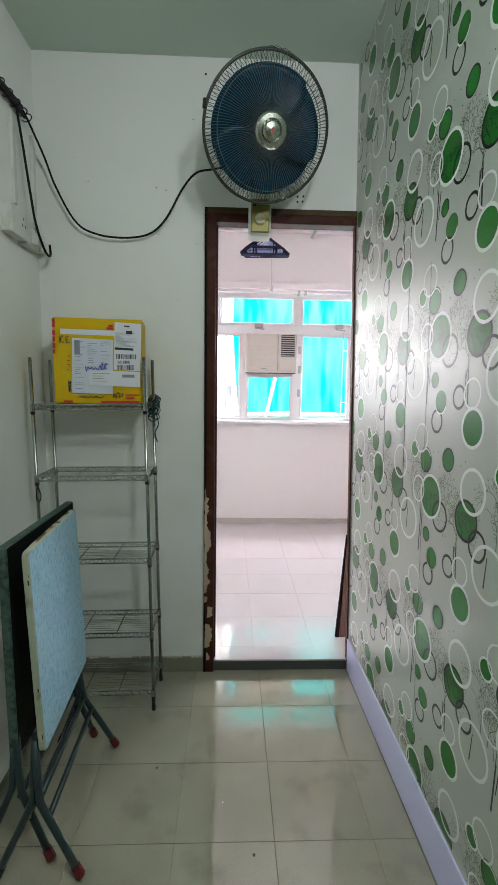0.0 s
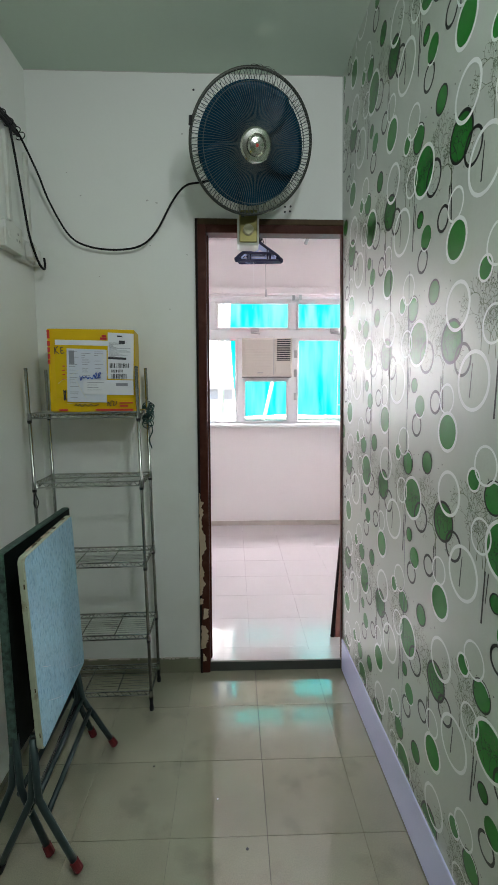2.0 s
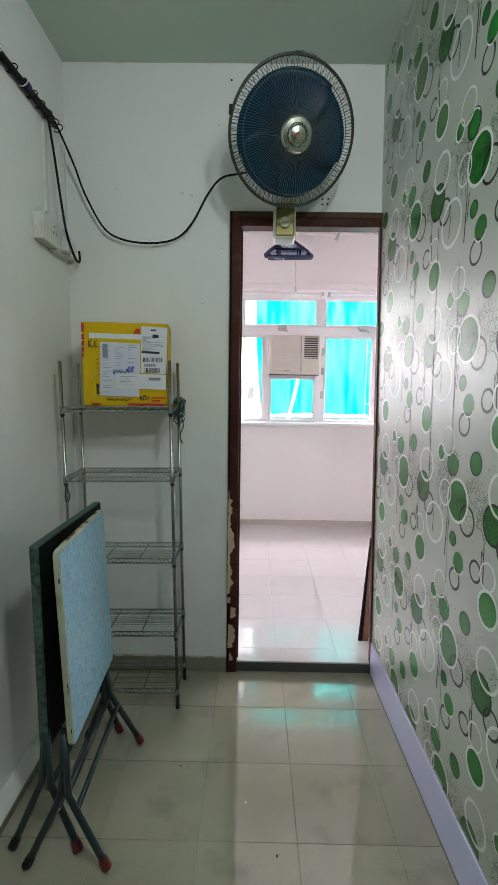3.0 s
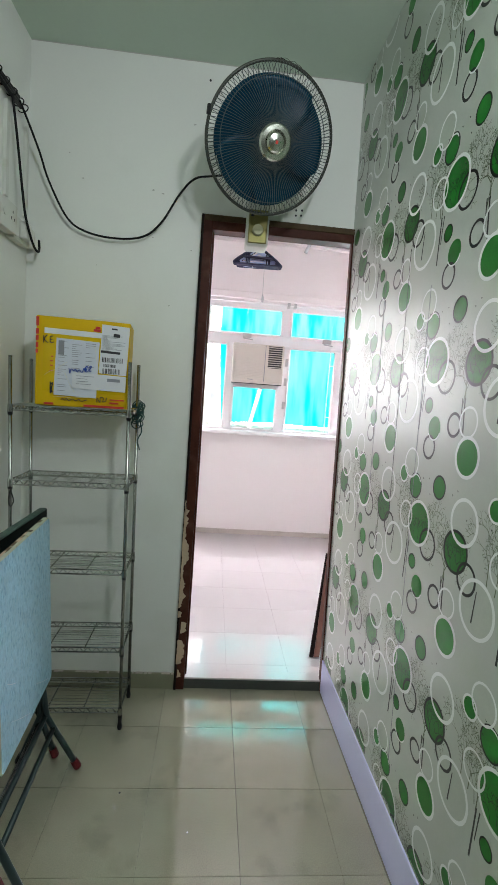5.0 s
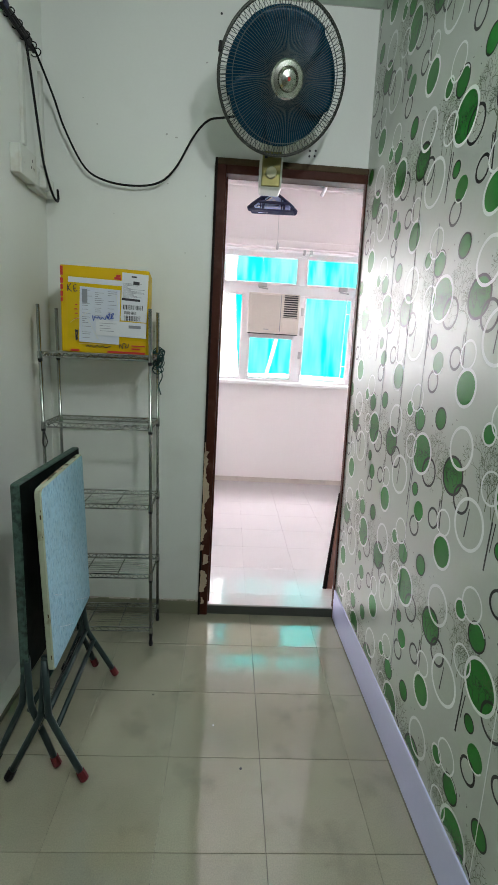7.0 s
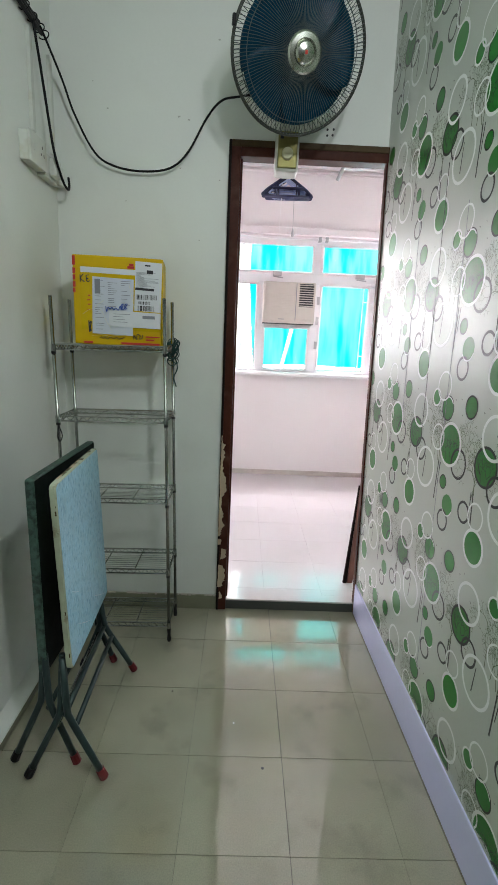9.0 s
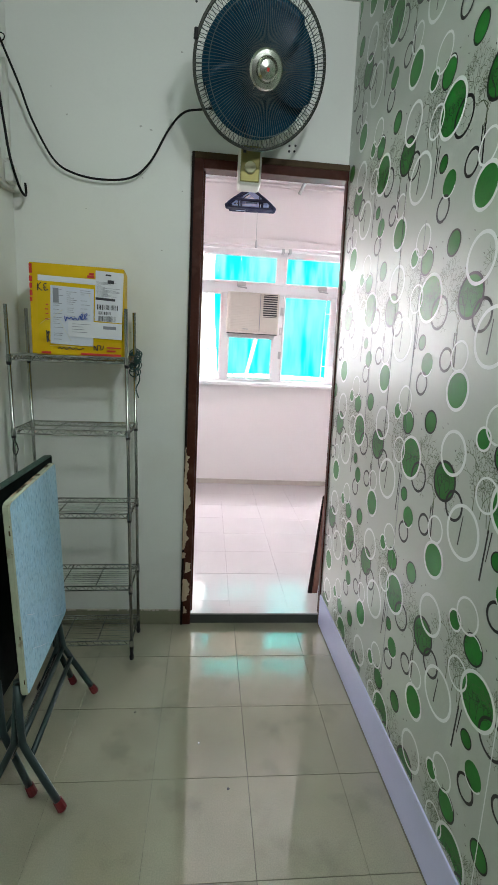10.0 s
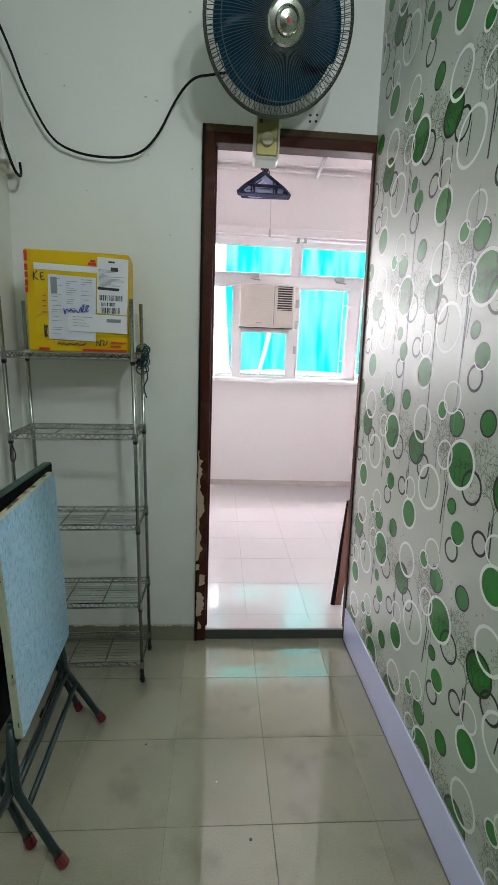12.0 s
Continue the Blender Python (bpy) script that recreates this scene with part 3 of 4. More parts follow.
CELLS = [(Y0 + i * CELL_Y, Z0 + k * CELL_Z) for i in range(-2, 4) for k in range(-3, 5)]
rng = random.Random(9)
twigs = []
for y, z, a, ln, w, d in ((0.035, -0.085, 1.45, 0.034, 0.0045, 7), (0.045, -0.10, 1.75, 0.036, 0.004, 7), (0.255, -0.06, 1.6, 0.034, 0.004, 7), (0.262, -0.05, 1.35, 0.03, 0.003, 6), (-0.13, -0.03, 1.55, 0.042, 0.003, 7), (-0.16, -0.04, 1.65, 0.040, 0.003, 7), (0.10, -0.02, 1.5, 0.03, 0.0025, 6), (0.14, -0.03, 1.6, 0.03, 0.002, 6)):
    twigs.append(twig_quads(y, z, a, ln, w, d, rng))
dark_twigs = [[((0.259, -0.170), (0.253, -0.170), (0.250, -0.05), (0.255, -0.05))], [((0.247, -0.12), (0.244, -0.12), (0.238, -0.05), (0.242, -0.05))], [((0.032, -0.17), (0.026, -0.17), (0.034, -0.08), (0.039, -0.08))], [((0.046, -0.12), (0.042, -0.12), (0.045, -0.08), (0.049, -0.08))], [((-0.092, -0.13), (-0.097, -0.13), (-0.102, -0.055), (-0.099, -0.055))]]
veins = []
for y, z, a in ((0.012, -0.044, 1.3), (-0.008, -0.046, 1.75), (0.02, -0.02, 0.9)):
    veins += [q for q in twig_quads(y, z, a, 0.020, 0.003, 5, rng) if all(math.hypot(*p) < 0.047 for p in q)]
for y, z, a in ((0.19, -0.03, 1.5), (0.21, -0.035, 1.2), (0.175, -0.03, 1.9)):
    veins += [q for q in twig_quads(y, z, a, 0.018, 0.0018, 5, rng) if all(math.hypot(p[0] - 0.196, p[1] - 0.013) < 0.055 for p in q)]
birds = []
for k in range(22):
    y, z = rng.uniform(-0.16, 0.29), rng.uniform(0.02, 0.16)
    birds.append([((y, z), (y + 0.005, z + 0.002), (y + 0.001, z - 0.0035), (y - 0.002, z + 0.001))])
for name, mat, lift, shape in (
    ("print_pale", PRINT_PALE, 0.00008, [ring_quads(y, z, 0.0, r) for y, z, r in PALE_DISCS]),
    ("print_green", PRINT_GREEN, 0.00016, [ring_quads(y, z, 0.0, r) for y, z, r in GREEN_DISCS]),
    ("print_deep_green", PRINT_DEEP, 0.00024, [ring_quads(y, z, 0.0, r) for y, z, r in DEEP_DISCS]),
    ("print_twigs", PRINT_TWIG, 0.00012, twigs),
    ("print_stems", PRINT_DARK, 0.00040, [veins] + dark_twigs + birds),
    ("print_dark_rings", PRINT_DARK, 0.00048, [ring_quads(y, z, r - 0.0068, r + 0.0004) for y, z, r in DARK_RINGS] + [ring_quads(y, z, r - w, r + 0.0006) for y, z, r, w in OUTLINED]),
    ("print_white_rings", PRINT_WHITE, 0.00056, [ring_quads(y, z, r - (0.0085 if r > 0.045 else 0.0055), r) for y, z, r in WHITE_RINGS] + [ring_quads(y, z, r - 0.004, r, 16, radians(a), radians(b - a)) for y, z, r, a, b in WHITE_CAPS]),
):
    me = bpy.data.meshes.new(name)
    v, f = lay(CELLS, lift, shape)
    me.from_pydata(v, [], f)
    me.materials.append(mat)
    ob = new(name, me)
    ob.parent = wall_right
    ob["label"] = "printed pattern on the wallpaper"
for y, mat, wide, z0, z1 in ((1.252, INK, 0.0010, 1.08, 1.86), (1.442, GREY_INK, 0.0009, 1.10, 1.84), (1.098, GREY_INK, 0.0006, 0.30, 1.72), (0.545, PRINT_WHITE, 0.0012, 0.17, 1.20)):
    part("seam", leaned(box(bmesh.new(), XR - 0.0008, XR, y - wide, y + wide, z0, z1)), mat, wall_right, "thin joint between wallpaper sheets")

# ---- wall fan ----
fan = thing("wall_fan", "dusty wall fan, blue blades, chrome guard, gold switch panel", "fan", pose(0.314, YD, 2.0))
b = bmesh.new()
box(b, -0.046, 0.046, -0.095, 0.0, -0.015, 0.20, 0.012, 3)
part("base", b, FAN_BODY, fan)
panel = part("switch_panel", box(bmesh.new(), -0.038, 0.038, -0.100, -0.0945, -0.004, 0.125, 0.004), GOLD, fan, "gold coloured switch panel")
part("dial", lathe(bmesh.new(), ((0.022, -0.101), (0.022, -0.110), (0.019, -0.114)), 24, pose(0, 0, 0.045)), DIAL, panel, soft=False)
part("badge", box(bmesh.new(), -0.030, -0.018, -0.102, -0.0995, 0.098, 0.110), INK, panel)
HEAD = pose(0.006, -0.325, 0.268, 24, 0, 13)
b = bmesh.new()
tube(b, smooth_path(((0, -0.05, 0.16), (0.0, -0.07, 0.24), (0.0, -0.13, 0.30))), 0.026, 12)
part("neck", b, FAN_BODY, fan, soft=True)
b = lathe(bmesh.new(), ((0.02, 0.225), (0.058, 0.215), (0.072, 0.17), (0.075, 0.10), (0.07, 0.07), (0.03, 0.062)), 28)
part("motor_housing", b, FAN_BODY, fan, soft=True, m=HEAD)
R = 0.227


def guard(name, profile, wires, rings, r_wire):
    b = bmesh.new()
    for r, y in rings:
        tube(b, [(r * math.cos(a), y, r * math.sin(a)) for a in (math.tau * i / 64 for i in range(64))], r_wire * 1.5, 6, closed=True)
    g = part(name, b, WIRE, fan, "dusty chromed wire guard", m=HEAD)
    me = mesh("wire", tube(bmesh.new(), [(r * math.cos(0.1 * r / R), y, r * math.sin(0.1 * r / R)) for r, y in profile], r_wire, 4, caps=False), WIRE)
    for k in range(wires):
        w = new("wire", me)
        w.parent, w.matrix_basis = g, Matrix.Rotation(math.tau * k / wires, 4, "Y")
    return g


guard("front_guard", ((0.045, -0.058), (0.10, -0.055), (0.16, -0.046), (0.20, -0.030), (0.222, -0.012), (R, 0.0)), 130, ((0.186, -0.037), (0.045, -0.057)), 0.0010)
guard("rear_guard", ((0.07, 0.075), (0.13, 0.078), (0.19, 0.062), (0.220, 0.035), (R, 0.004)), 72, ((0.15, 0.076), (0.19, 0.062)), 0.0011)
part("rim", tube(bmesh.new(), [(R * math.cos(a), 0.0, R * math.sin(a)) for a in (math.tau * i / 72 for i in range(72))], 0.0042, 8, closed=True, flat=1.3), RIM, fan, soft=True, m=HEAD)
part("clip", box(bmesh.new(), -R - 0.006, -R + 0.004, -0.010, 0.010, 0.035, 0.065, 0.002), BLACK_PLASTIC, fan, m=HEAD)
rng = random.Random(2)
for k in range(5):
    a = rng.uniform(1.15, 1.75)
    b0, b1 = a + 0.03, a - rng.uniform(0.10, 0.22)
    lift = rng.uniform(1.02, 1.05)
    p, q = Vector((R * math.cos(b0), 0, R * math.sin(b0))), Vector((R * 1.015 * math.cos(b1), 0, R * 1.015 * math.sin(b1)))
    mid = Vector((R * lift * math.cos((b0 + b1) / 2), rng.uniform(-0.008, 0.008), R * lift * math.sin((b0 + b1) / 2)))
    part("dust_wisp", tube(bmesh.new(), smooth_path((p, mid, q), 6), 0.0006, 4), BROWN_BOARD, fan, "wisp of dust caught on the rim", m=HEAD)
hub = part("hub_badge", lathe(bmesh.new(), ((0.057, -0.054), (0.057, -0.060), (0.051, -0.066), (0.037, -0.068), (0.034, -0.063), (0.032, -0.068), (0.026, -0.076), (0.010, -0.080)), 36), BRIGHT_CHROME, fan, "chrome badge with red emblem", soft=False, m=HEAD)
part("emblem", box(bmesh.new(), -0.004, 0.004, -0.082, -0.0795, -0.005, 0.005), CARTON_RED, hub)
part("spinner", lathe(bmesh.new(), ((0.042, 0.05), (0.042, -0.015), (0.034, -0.028), (0.012, -0.034)), 28), FAN_BLUE, fan, soft=True, m=HEAD)
for k in range(5):
    b = bmesh.new()
    n, q = 10, 10
    g = []
    for i in range(n + 1):
        f = i / n
        r = 0.036 + 0.161 * f
        span = (0.72 + 0.30 * math.sin(math.pi * min(1, 0.15 + f * 0.62))) * (1 - 0.10 * max(0, f - 0.8) / 0.2)
        row = []
        for j in range(q + 1):
            u = j / q - 0.5
            a = math.tau * k / 5 + 0.35 * f + u * 2 * span * 0.80
            row.append(b.verts.new((r * math.cos(a), 0.012 + u * 0.055 * (1 - 0.3 * f) + 0.006 * math.cos(math.pi * u), r * math.sin(a))))
        g.append(row)
    for i in range(n):
        for j in range(q):
            b.faces.new((g[i][j], g[i + 1][j], g[i + 1][j + 1], g[i][j + 1]))
    blade = part("blade", b, FAN_BLUE, fan, soft=True, m=HEAD)
    mod = blade.modifiers.new("thickness", "SOLIDIFY")
    mod.thickness = 0.002

# ---- cables on the wall ----
bm = tube(bmesh.new(), smooth_path(((-0.600, 1.72, 2.395), (-0.592, 1.76, 2.365), (-0.56, 1.81, 2.27), (-0.525, 1.83, 2.165), (-0.453, 1.84, 2.037), (-0.373, 1.845, 1.992), (-0.257, 1.845, 1.979), (-0.151, 1.845, 1.997), (-0.079, 1.84, 2.058), (-0.008, 1.83, 2.175), (0.05, 1.80, 2.225), (0.12, 1.76, 2.225), (0.26, 1.74, 2.24))), 0.0042, 8)
single("fan_cable", bm, CABLE, "black cable sagging across the wall to the fan", "cable", soft=True)
bm = tube(bmesh.new(), smooth_path(((-0.600, 1.66, 2.385), (-0.598, 1.675, 2.33), (-0.592, 1.685, 2.26), (-0.572, 1.695, 2.07), (-0.562, 1.705, 1.98), (-0.550, 1.745, 1.90), (-0.546, 1.785, 1.882), (-0.550, 1.812, 1.90), (-0.556, 1.822, 1.935))), 0.0048, 8)
single("socket_cable", bm, CABLE, "black cable looping down to the wall socket", "cable", soft=True)
run = thing("cable_run", "thick black cable bundle tied along the wall", "cable", pose(XL, 0, 2.40))
for k, (dx, dz, r) in enumerate(((0.012, 0.0, 0.011), (0.020, -0.014, 0.007), (0.010, 0.016, 0.006))):
    pts = [(dx + 0.003 * math.sin(7 * y + k), y, dz + 0.004 * math.sin(9 * y + 2 * k)) for y in (YB + 0.05 + i * 0.09 for i in range(42)) if y < 1.79]
    part("cable", tube(bmesh.new(), pts, r, 8), CABLE, run, soft=True)
for y in (1.05, 1.22, 1.33, 1.42, 1.49, 1.56, 1.62, 1.68, 1.74, 1.78):
    pts = [(0.014 + 0.018 * math.cos(a), y + 0.012 * math.sin(a), 0.021 * math.sin(a)) for a in (math.tau * i / 14 for i in range(14))]
    part("tie", tube(bmesh.new(), pts, 0.0022, 5, closed=True), SOCKET if int(y * 100) % 2 else CABLE, run)
part("blue_tape", tube(bmesh.new(), ((0.014, 1.50, 0), (0.014, 1.525, 0)), 0.018, 10), HANGER_BLUE, run, "blue tape wrapped round the cables")

sock = thing("wall_socket", "aged white double wall socket with plug", "socket", pose(XL, 1.625, 1.958))
part("back_box", box(bmesh.new(), 0, 0.034, -0.075, 0.055, -0.05, 0.045, 0.004), SOCKET, sock)
plate = part("face_plate", box(bmesh.new(), 0.034, 0.042, -0.078, 0.058, -0.053, 0.048, 0.003), SOCKET, sock)
part("button", tube(bmesh.new(), ((0.042, -0.045, 0.0), (0.0445, -0.045, 0.0)), 0.013, 20), SOCKET, plate)
for y, z in ((0.02, 0.018), (0.008, -0.006), (0.032, -0.006)):
    part("pin_hole", box(bmesh.new(), 0.0415, 0.0424, y - 0.0025, y + 0.0025, z - 0.005, z + 0.005), INK, plate)
sock2 = thing("wall_socket", "aged white plug in a wall socket with black cable", "socket", pose(XL, 1.785, 1.945))
part("back_box", box(bmesh.new(), 0, 0.03, -0.10, 0.03, -0.045, 0.04, 0.004), SOCKET, sock2)
part("plug", box(bmesh.new(), 0.03, 0.062, -0.062, -0.008, -0.035, 0.03, 0.008), SOCKET, sock2)
part("plug", box(bmesh.new(), 0.0, 0.045, 0.035, 0.072, -0.04, 0.03, 0.008), SOCKET, sock2)
for y, z0 in ((1.835, 2.02), (1.66, 2.035)):
    single("cable_duct", box(bmesh.new(), XL, XL + 0.014, y - 0.012, y + 0.012, z0, 2.36, 0.002), SOCKET, "thin white cable duct fixed to the wall", "cable duct", "cable ducts")
# screw holes over the door and one near the ceiling
for x, z in ((0.478, 2.155), (0.50, 2.157), (0.478, 2.176), (0.503, 2.178), (0.084, 2.643)):
    single("wall_plug", tube(bmesh.new(), ((x, YD - 0.002, z), (x, YD + 0.004, z)), 0.0045, 10), INK, "dark screw hole in the white wall", "screw hole", "screw holes")

rng = random.Random(21)
for k in range(12):
    x, z = rng.uniform(-0.5, 0.05), rng.uniform(1.35, 2.6)
    b = bmesh.new()
    n, r = 9, rng.uniform(0.003, 0.008)
    b.faces.new([b.verts.new((x + r * rng.uniform(0.4, 1.0) * math.cos(math.tau * i / n), YD - 0.0006, z + 0.6 * r * rng.uniform(0.4, 1.0) * math.sin(math.tau * i / n))) for i in range(n)])
    part("scuff", b, SCUFF, door_wall, "faint grey scuff on the paint")

# ---- wire rack ----
rack = thing("wire_rack", "chrome wire shelving rack with five shelves", "shelf", pose(-0.324, 1.70, 0, 0, -1.0, 0))
RX, RY = 0.215, 0.098
LEVELS = (1.288, 1.008, 0.666, 0.347, 0.090)
TRUSS = 0.019
for sx in (-1, 1):
    for sy in (-1, 1):
        x, y = sx * RX, sy * RY
        p = part("post", tube(bmesh.new(), ((x, y, 0.03), (x, y, 1.468)), 0.0068, 12), CHROME, rack, soft=True)
        part("foot", tube(bmesh.new(), ((x, y, 0.0), (x, y, 0.012), (x, y, 0.030), (x, y, 0.055)), [0.008, 0.010, 0.007, 0.0085], 12), BLACK_PLASTIC, p)
        for z in LEVELS:
            part("collar", tube(bmesh.new(), ((x, y, z - 0.026), (x, y, z + 0.002)), [0.0098, 0.0088], 12), CHROME, p)
            part("sleeve", tube(bmesh.new(), ((x, y, z - 0.036), (x, y, z - 0.026)), [0.0086, 0.0092], 12), BLACK_PLASTIC, p, "black plastic sleeve")
for z in LEVELS:
    b = bmesh.new()
    for dz in (0.0, -TRUSS):
        tube(b, [(sx * RX, sy * RY, z + dz) for sx, sy in ((-1, -1), (1, -1), (1, 1), (-1, 1))], 0.0030, 6, closed=True)
    for sy in (-1, 1):
        n = 26
        tube(b, [(-RX + 2 * RX * k / n, sy * RY, z - (TRUSS if k % 2 else 0.0)) for k in range(n + 1)], 0.0023, 5)
    for sx in (-1, 1):
        n = 12
        tube(b, [(sx * RX, -RY + 2 * RY * k / n, z - (TRUSS if k % 2 else 0.0)) for k in range(n + 1)], 0.0023, 5)
    sh = part("shelf_frame", b, CHROME, rack)
    b = bmesh.new()
    for k in range(1, 11):
        y = -RY + 2 * RY * k / 11
        tube(b, ((-RX, y, z + 0.002), (RX, y, z + 0.002)), 0.0009, 5)
    for x in (-0.07, 0.07):
        tube(b, ((x, -RY, z - 0.003), (x, RY, z - 0.003)), 0.0026, 5)
    part("wire_deck", b, CHROME, sh)
# string wound round the top corner post, and a loop under the second shelf
b = bmesh.new()
rng = random.Random(3)
for k in range(16):
    c = Vector((-0.346 + RX + rng.uniform(-0.004, 0.012), 1.70 + RY + rng.uniform(-0.012, 0.006), 1.274 + rng.uniform(-0.05, 0.035)))
    rr, tilt = rng.uniform(0.012, 0.022), rng.uniform(-0.8, 0.8)
    tube(b, [c + Vector((rr * math.cos(a), rr * math.sin(a), rr * math.sin(a + tilt) * 0.9)) for a in (math.tau * i / 16 for i in range(16))], 0.0025, 5, closed=True)
x, y = -0.346 + RX + 0.012, 1.70 + RY - 0.01
tube(b, smooth_path(((x, y, 1.25), (x + 0.010, y, 1.20), (x - 0.004, y, 1.16), (x + 0.006, y, 1.12))), 0.0028, 5)
single("string", b, GREEN_STRING, "dark green string knotted round the rack post", "string", soft=True)
b = tube(bmesh.new(), smooth_path(((-0.551, 1.592, 0.97), (-0.538, 1.590, 0.93), (-0.545, 1.588, 0.905), (-0.556, 1.590, 0.92), (-0.552, 1.592, 0.965))), 0.0022, 6)
single("cable_tie", b, BLACK_PLASTIC, "black tie looped on the rack corner", "cable tie", soft=True)

# ---- parcel ----
parcel = thing("parcel", "yellow taped carton with shipping labels on the rack", "box", pose(-0.313, 1.628, 1.291, 0, 0, 6))
PW, PH, PD = 0.334, 0.326, 0.17
b = box(bmesh.new(), -PW / 2, PW / 2, 0, PD, 0, PH, 0.004, 2)
bmesh.ops.subdivide_edges(b, edges=b.edges[:], cuts=3, use_grid_fill=True)
for v in b.verts:
    v.co += Vector((0, 0.004, 0.003)) * noise.noise(v.co * 9)
part("carton", b, CARTON, parcel)


def sticker(name, u0, u1, w0, w1, mat, lift, parent, tilt=0, label=""):
    """A flat label on the carton's face; u, w in fractions of its width and height, w down."""
    bb = bmesh.new()
    cu, cw = (u0 + u1) / 2, (w0 + w1) / 2
    hw, hh = (u1 - u0) * PW / 2, (w1 - w0) * PH / 2
    box(bb, -hw, hw, -lift, -lift + 0.0012, -hh, hh)
    return part(name, bb, mat, parent, label, m=pose((cu - 0.5) * PW, -0.004, (1 - cw) * PH, 0, tilt, 0))


sticker("document_pouch", 0.08, 0.975, 0.13, 0.83, FILM, 0.0004, parcel, 0, "clear plastic document pouch")
sticker("pouch_edge", 0.09, 0.70, 0.135, 0.195, PAPER, 0.0016, parcel, 0.6, "white edge of the plastic pouch")
sheet = sticker("paper_sheet", 0.21, 0.665, 0.24, 0.88, SHEET, 0.0022, parcel, 1.5, "white printed delivery sheet")
sticker("shipping_label", 0.685, 0.985, 0.045, 0.60, PAPER, 0.0022, parcel, 2.0, "white shipping label with barcodes")
slip = sticker("paper_slip", 0.395, 0.975, 0.61, 0.79, PAPER, 0.0072, parcel, 1.0, "white folded paper slip")
rng = random.Random(5)
for u0, u1, w0, w1 in ((0.80, 0.86, 0.075, 0.092), (0.82, 0.89, 0.135, 0.175), (0.69, 0.90, 0.335, 0.362)):
    sticker("print_bar", u0, u1, w0, w1, INK, 0.0032, parcel, 2)
for w0, w1, u0, u1 in ((0.41, 0.465, 0.705, 0.92), (0.485, 0.52, 0.72, 0.86), (0.535, 0.595, 0.715, 0.91)):
    b = bmesh.new()
    u = u0
    while u < u1:
        du = rng.choice((0.004, 0.006, 0.010))
        box(b, (u - 0.5) * PW, (u + du - 0.5) * PW, -0.0068, -0.0055, (1 - w1) * PH, (1 - w0) * PH)
        u += du + rng.choice((0.004, 0.006, 0.009))
    tagged(part("barcode", b, INK, parcel, "printed barcode"), kind="stuff")
b = bmesh.new()
for k in range(16):
    w = 0.16 + 0.011 * k
    box(b, (0.70 - 0.5) * PW, (rng.uniform(0.75, 0.96) - 0.5) * PW, -0.0068, -0.0057, (1 - w - 0.004) * PH, (1 - w) * PH)
tagged(part("small_print", b, GREY_INK, parcel, "lines of small print"), kind="stuff")
b = bmesh.new()
for k in range(26):
    w = 0.27 + 0.022 * k
    for c in range(3):
        u = 0.24 + 0.145 * c
        if rng.random() < 0.75 and not (w > 0.58 and u > 0.36):
            box(b, (u - 0.5) * PW, (u + rng.uniform(0.03, 0.11) - 0.5) * PW, -0.0072, -0.0060, (1 - w - 0.005) * PH, (1 - w) * PH)
for k in range(4):
    box(b, (0.44 - 0.5) * PW, (rng.uniform(0.55, 0.66) - 0.5) * PW, -0.0124, -0.0110, (1 - 0.645 - 0.03 * k) * PH, (1 - 0.64 - 0.03 * k) * PH)
tagged(part("small_print", b, GREY_INK, parcel, "lines of small print"), kind="stuff")
part("print_block", box(bmesh.new(), (0.24 - 0.5) * PW, (0.30 - 0.5) * PW, -0.0072, -0.0060, (1 - 0.42) * PH, (1 - 0.26) * PH), GREY_INK, parcel)
part("print_block", box(bmesh.new(), (0.77 - 0.5) * PW, (0.91 - 0.5) * PW, -0.0124, -0.0110, (1 - 0.685) * PH, (1 - 0.65) * PH), GREY_INK, parcel)


for u0, w0, u1, w1 in ((0.10, 0.66, 0.34, 0.50), (0.30, 0.60, 0.42, 0.84), (0.62, 0.30, 0.68, 0.58), (0.20, 0.90, 0.60, 0.885)):
    pts = [((u0 + (u1 - u0) * k / 4 - 0.5) * PW, -0.0066, (1 - w0 - (w1 - w0) * k / 4) * PH + 0.003 * math.sin(2.2 * k)) for k in range(5)]
    part("crease", tube(bmesh.new(), pts, 0.0011, 5, flat=0.5), FILM_CREASE, parcel, "shiny crease in the plastic pouch", soft=True)


def scrawl(points, r, mat, lift, label):
    pts = [((u - 0.5) * PW, -lift, (1 - w) * PH) for u, w in points]
    part("handwriting", tube(bmesh.new(), smooth_path(pts, 5), r, 5), mat, parcel, label)


scrawl(((0.36, 0.56), (0.37, 0.62), (0.385, 0.57), (0.41, 0.59), (0.43, 0.57), (0.45, 0.60), (0.47, 0.575), (0.50, 0.60), (0.52, 0.55), (0.535, 0.59), (0.555, 0.53), (0.535, 0.54), (0.54, 0.59), (0.57, 0.575), (0.60, 0.525), (0.575, 0.535), (0.575, 0.58), (0.60, 0.575)), 0.0016, BLUE_INK, 0.0125, "blue handwriting")
scrawl(((0.085, 0.22), (0.085, 0.30)), 0.0016, INK, 0.0062, "black handwriting")
scrawl(((0.12, 0.21), (0.09, 0.26), (0.13, 0.30)), 0.0016, INK, 0.0062, "black handwriting")
scrawl(((0.18, 0.22), (0.15, 0.23), (0.155, 0.26), (0.175, 0.26), (0.15, 0.265), (0.16, 0.295), (0.19, 0.285)), 0.0016, INK, 0.0062, "black handwriting")
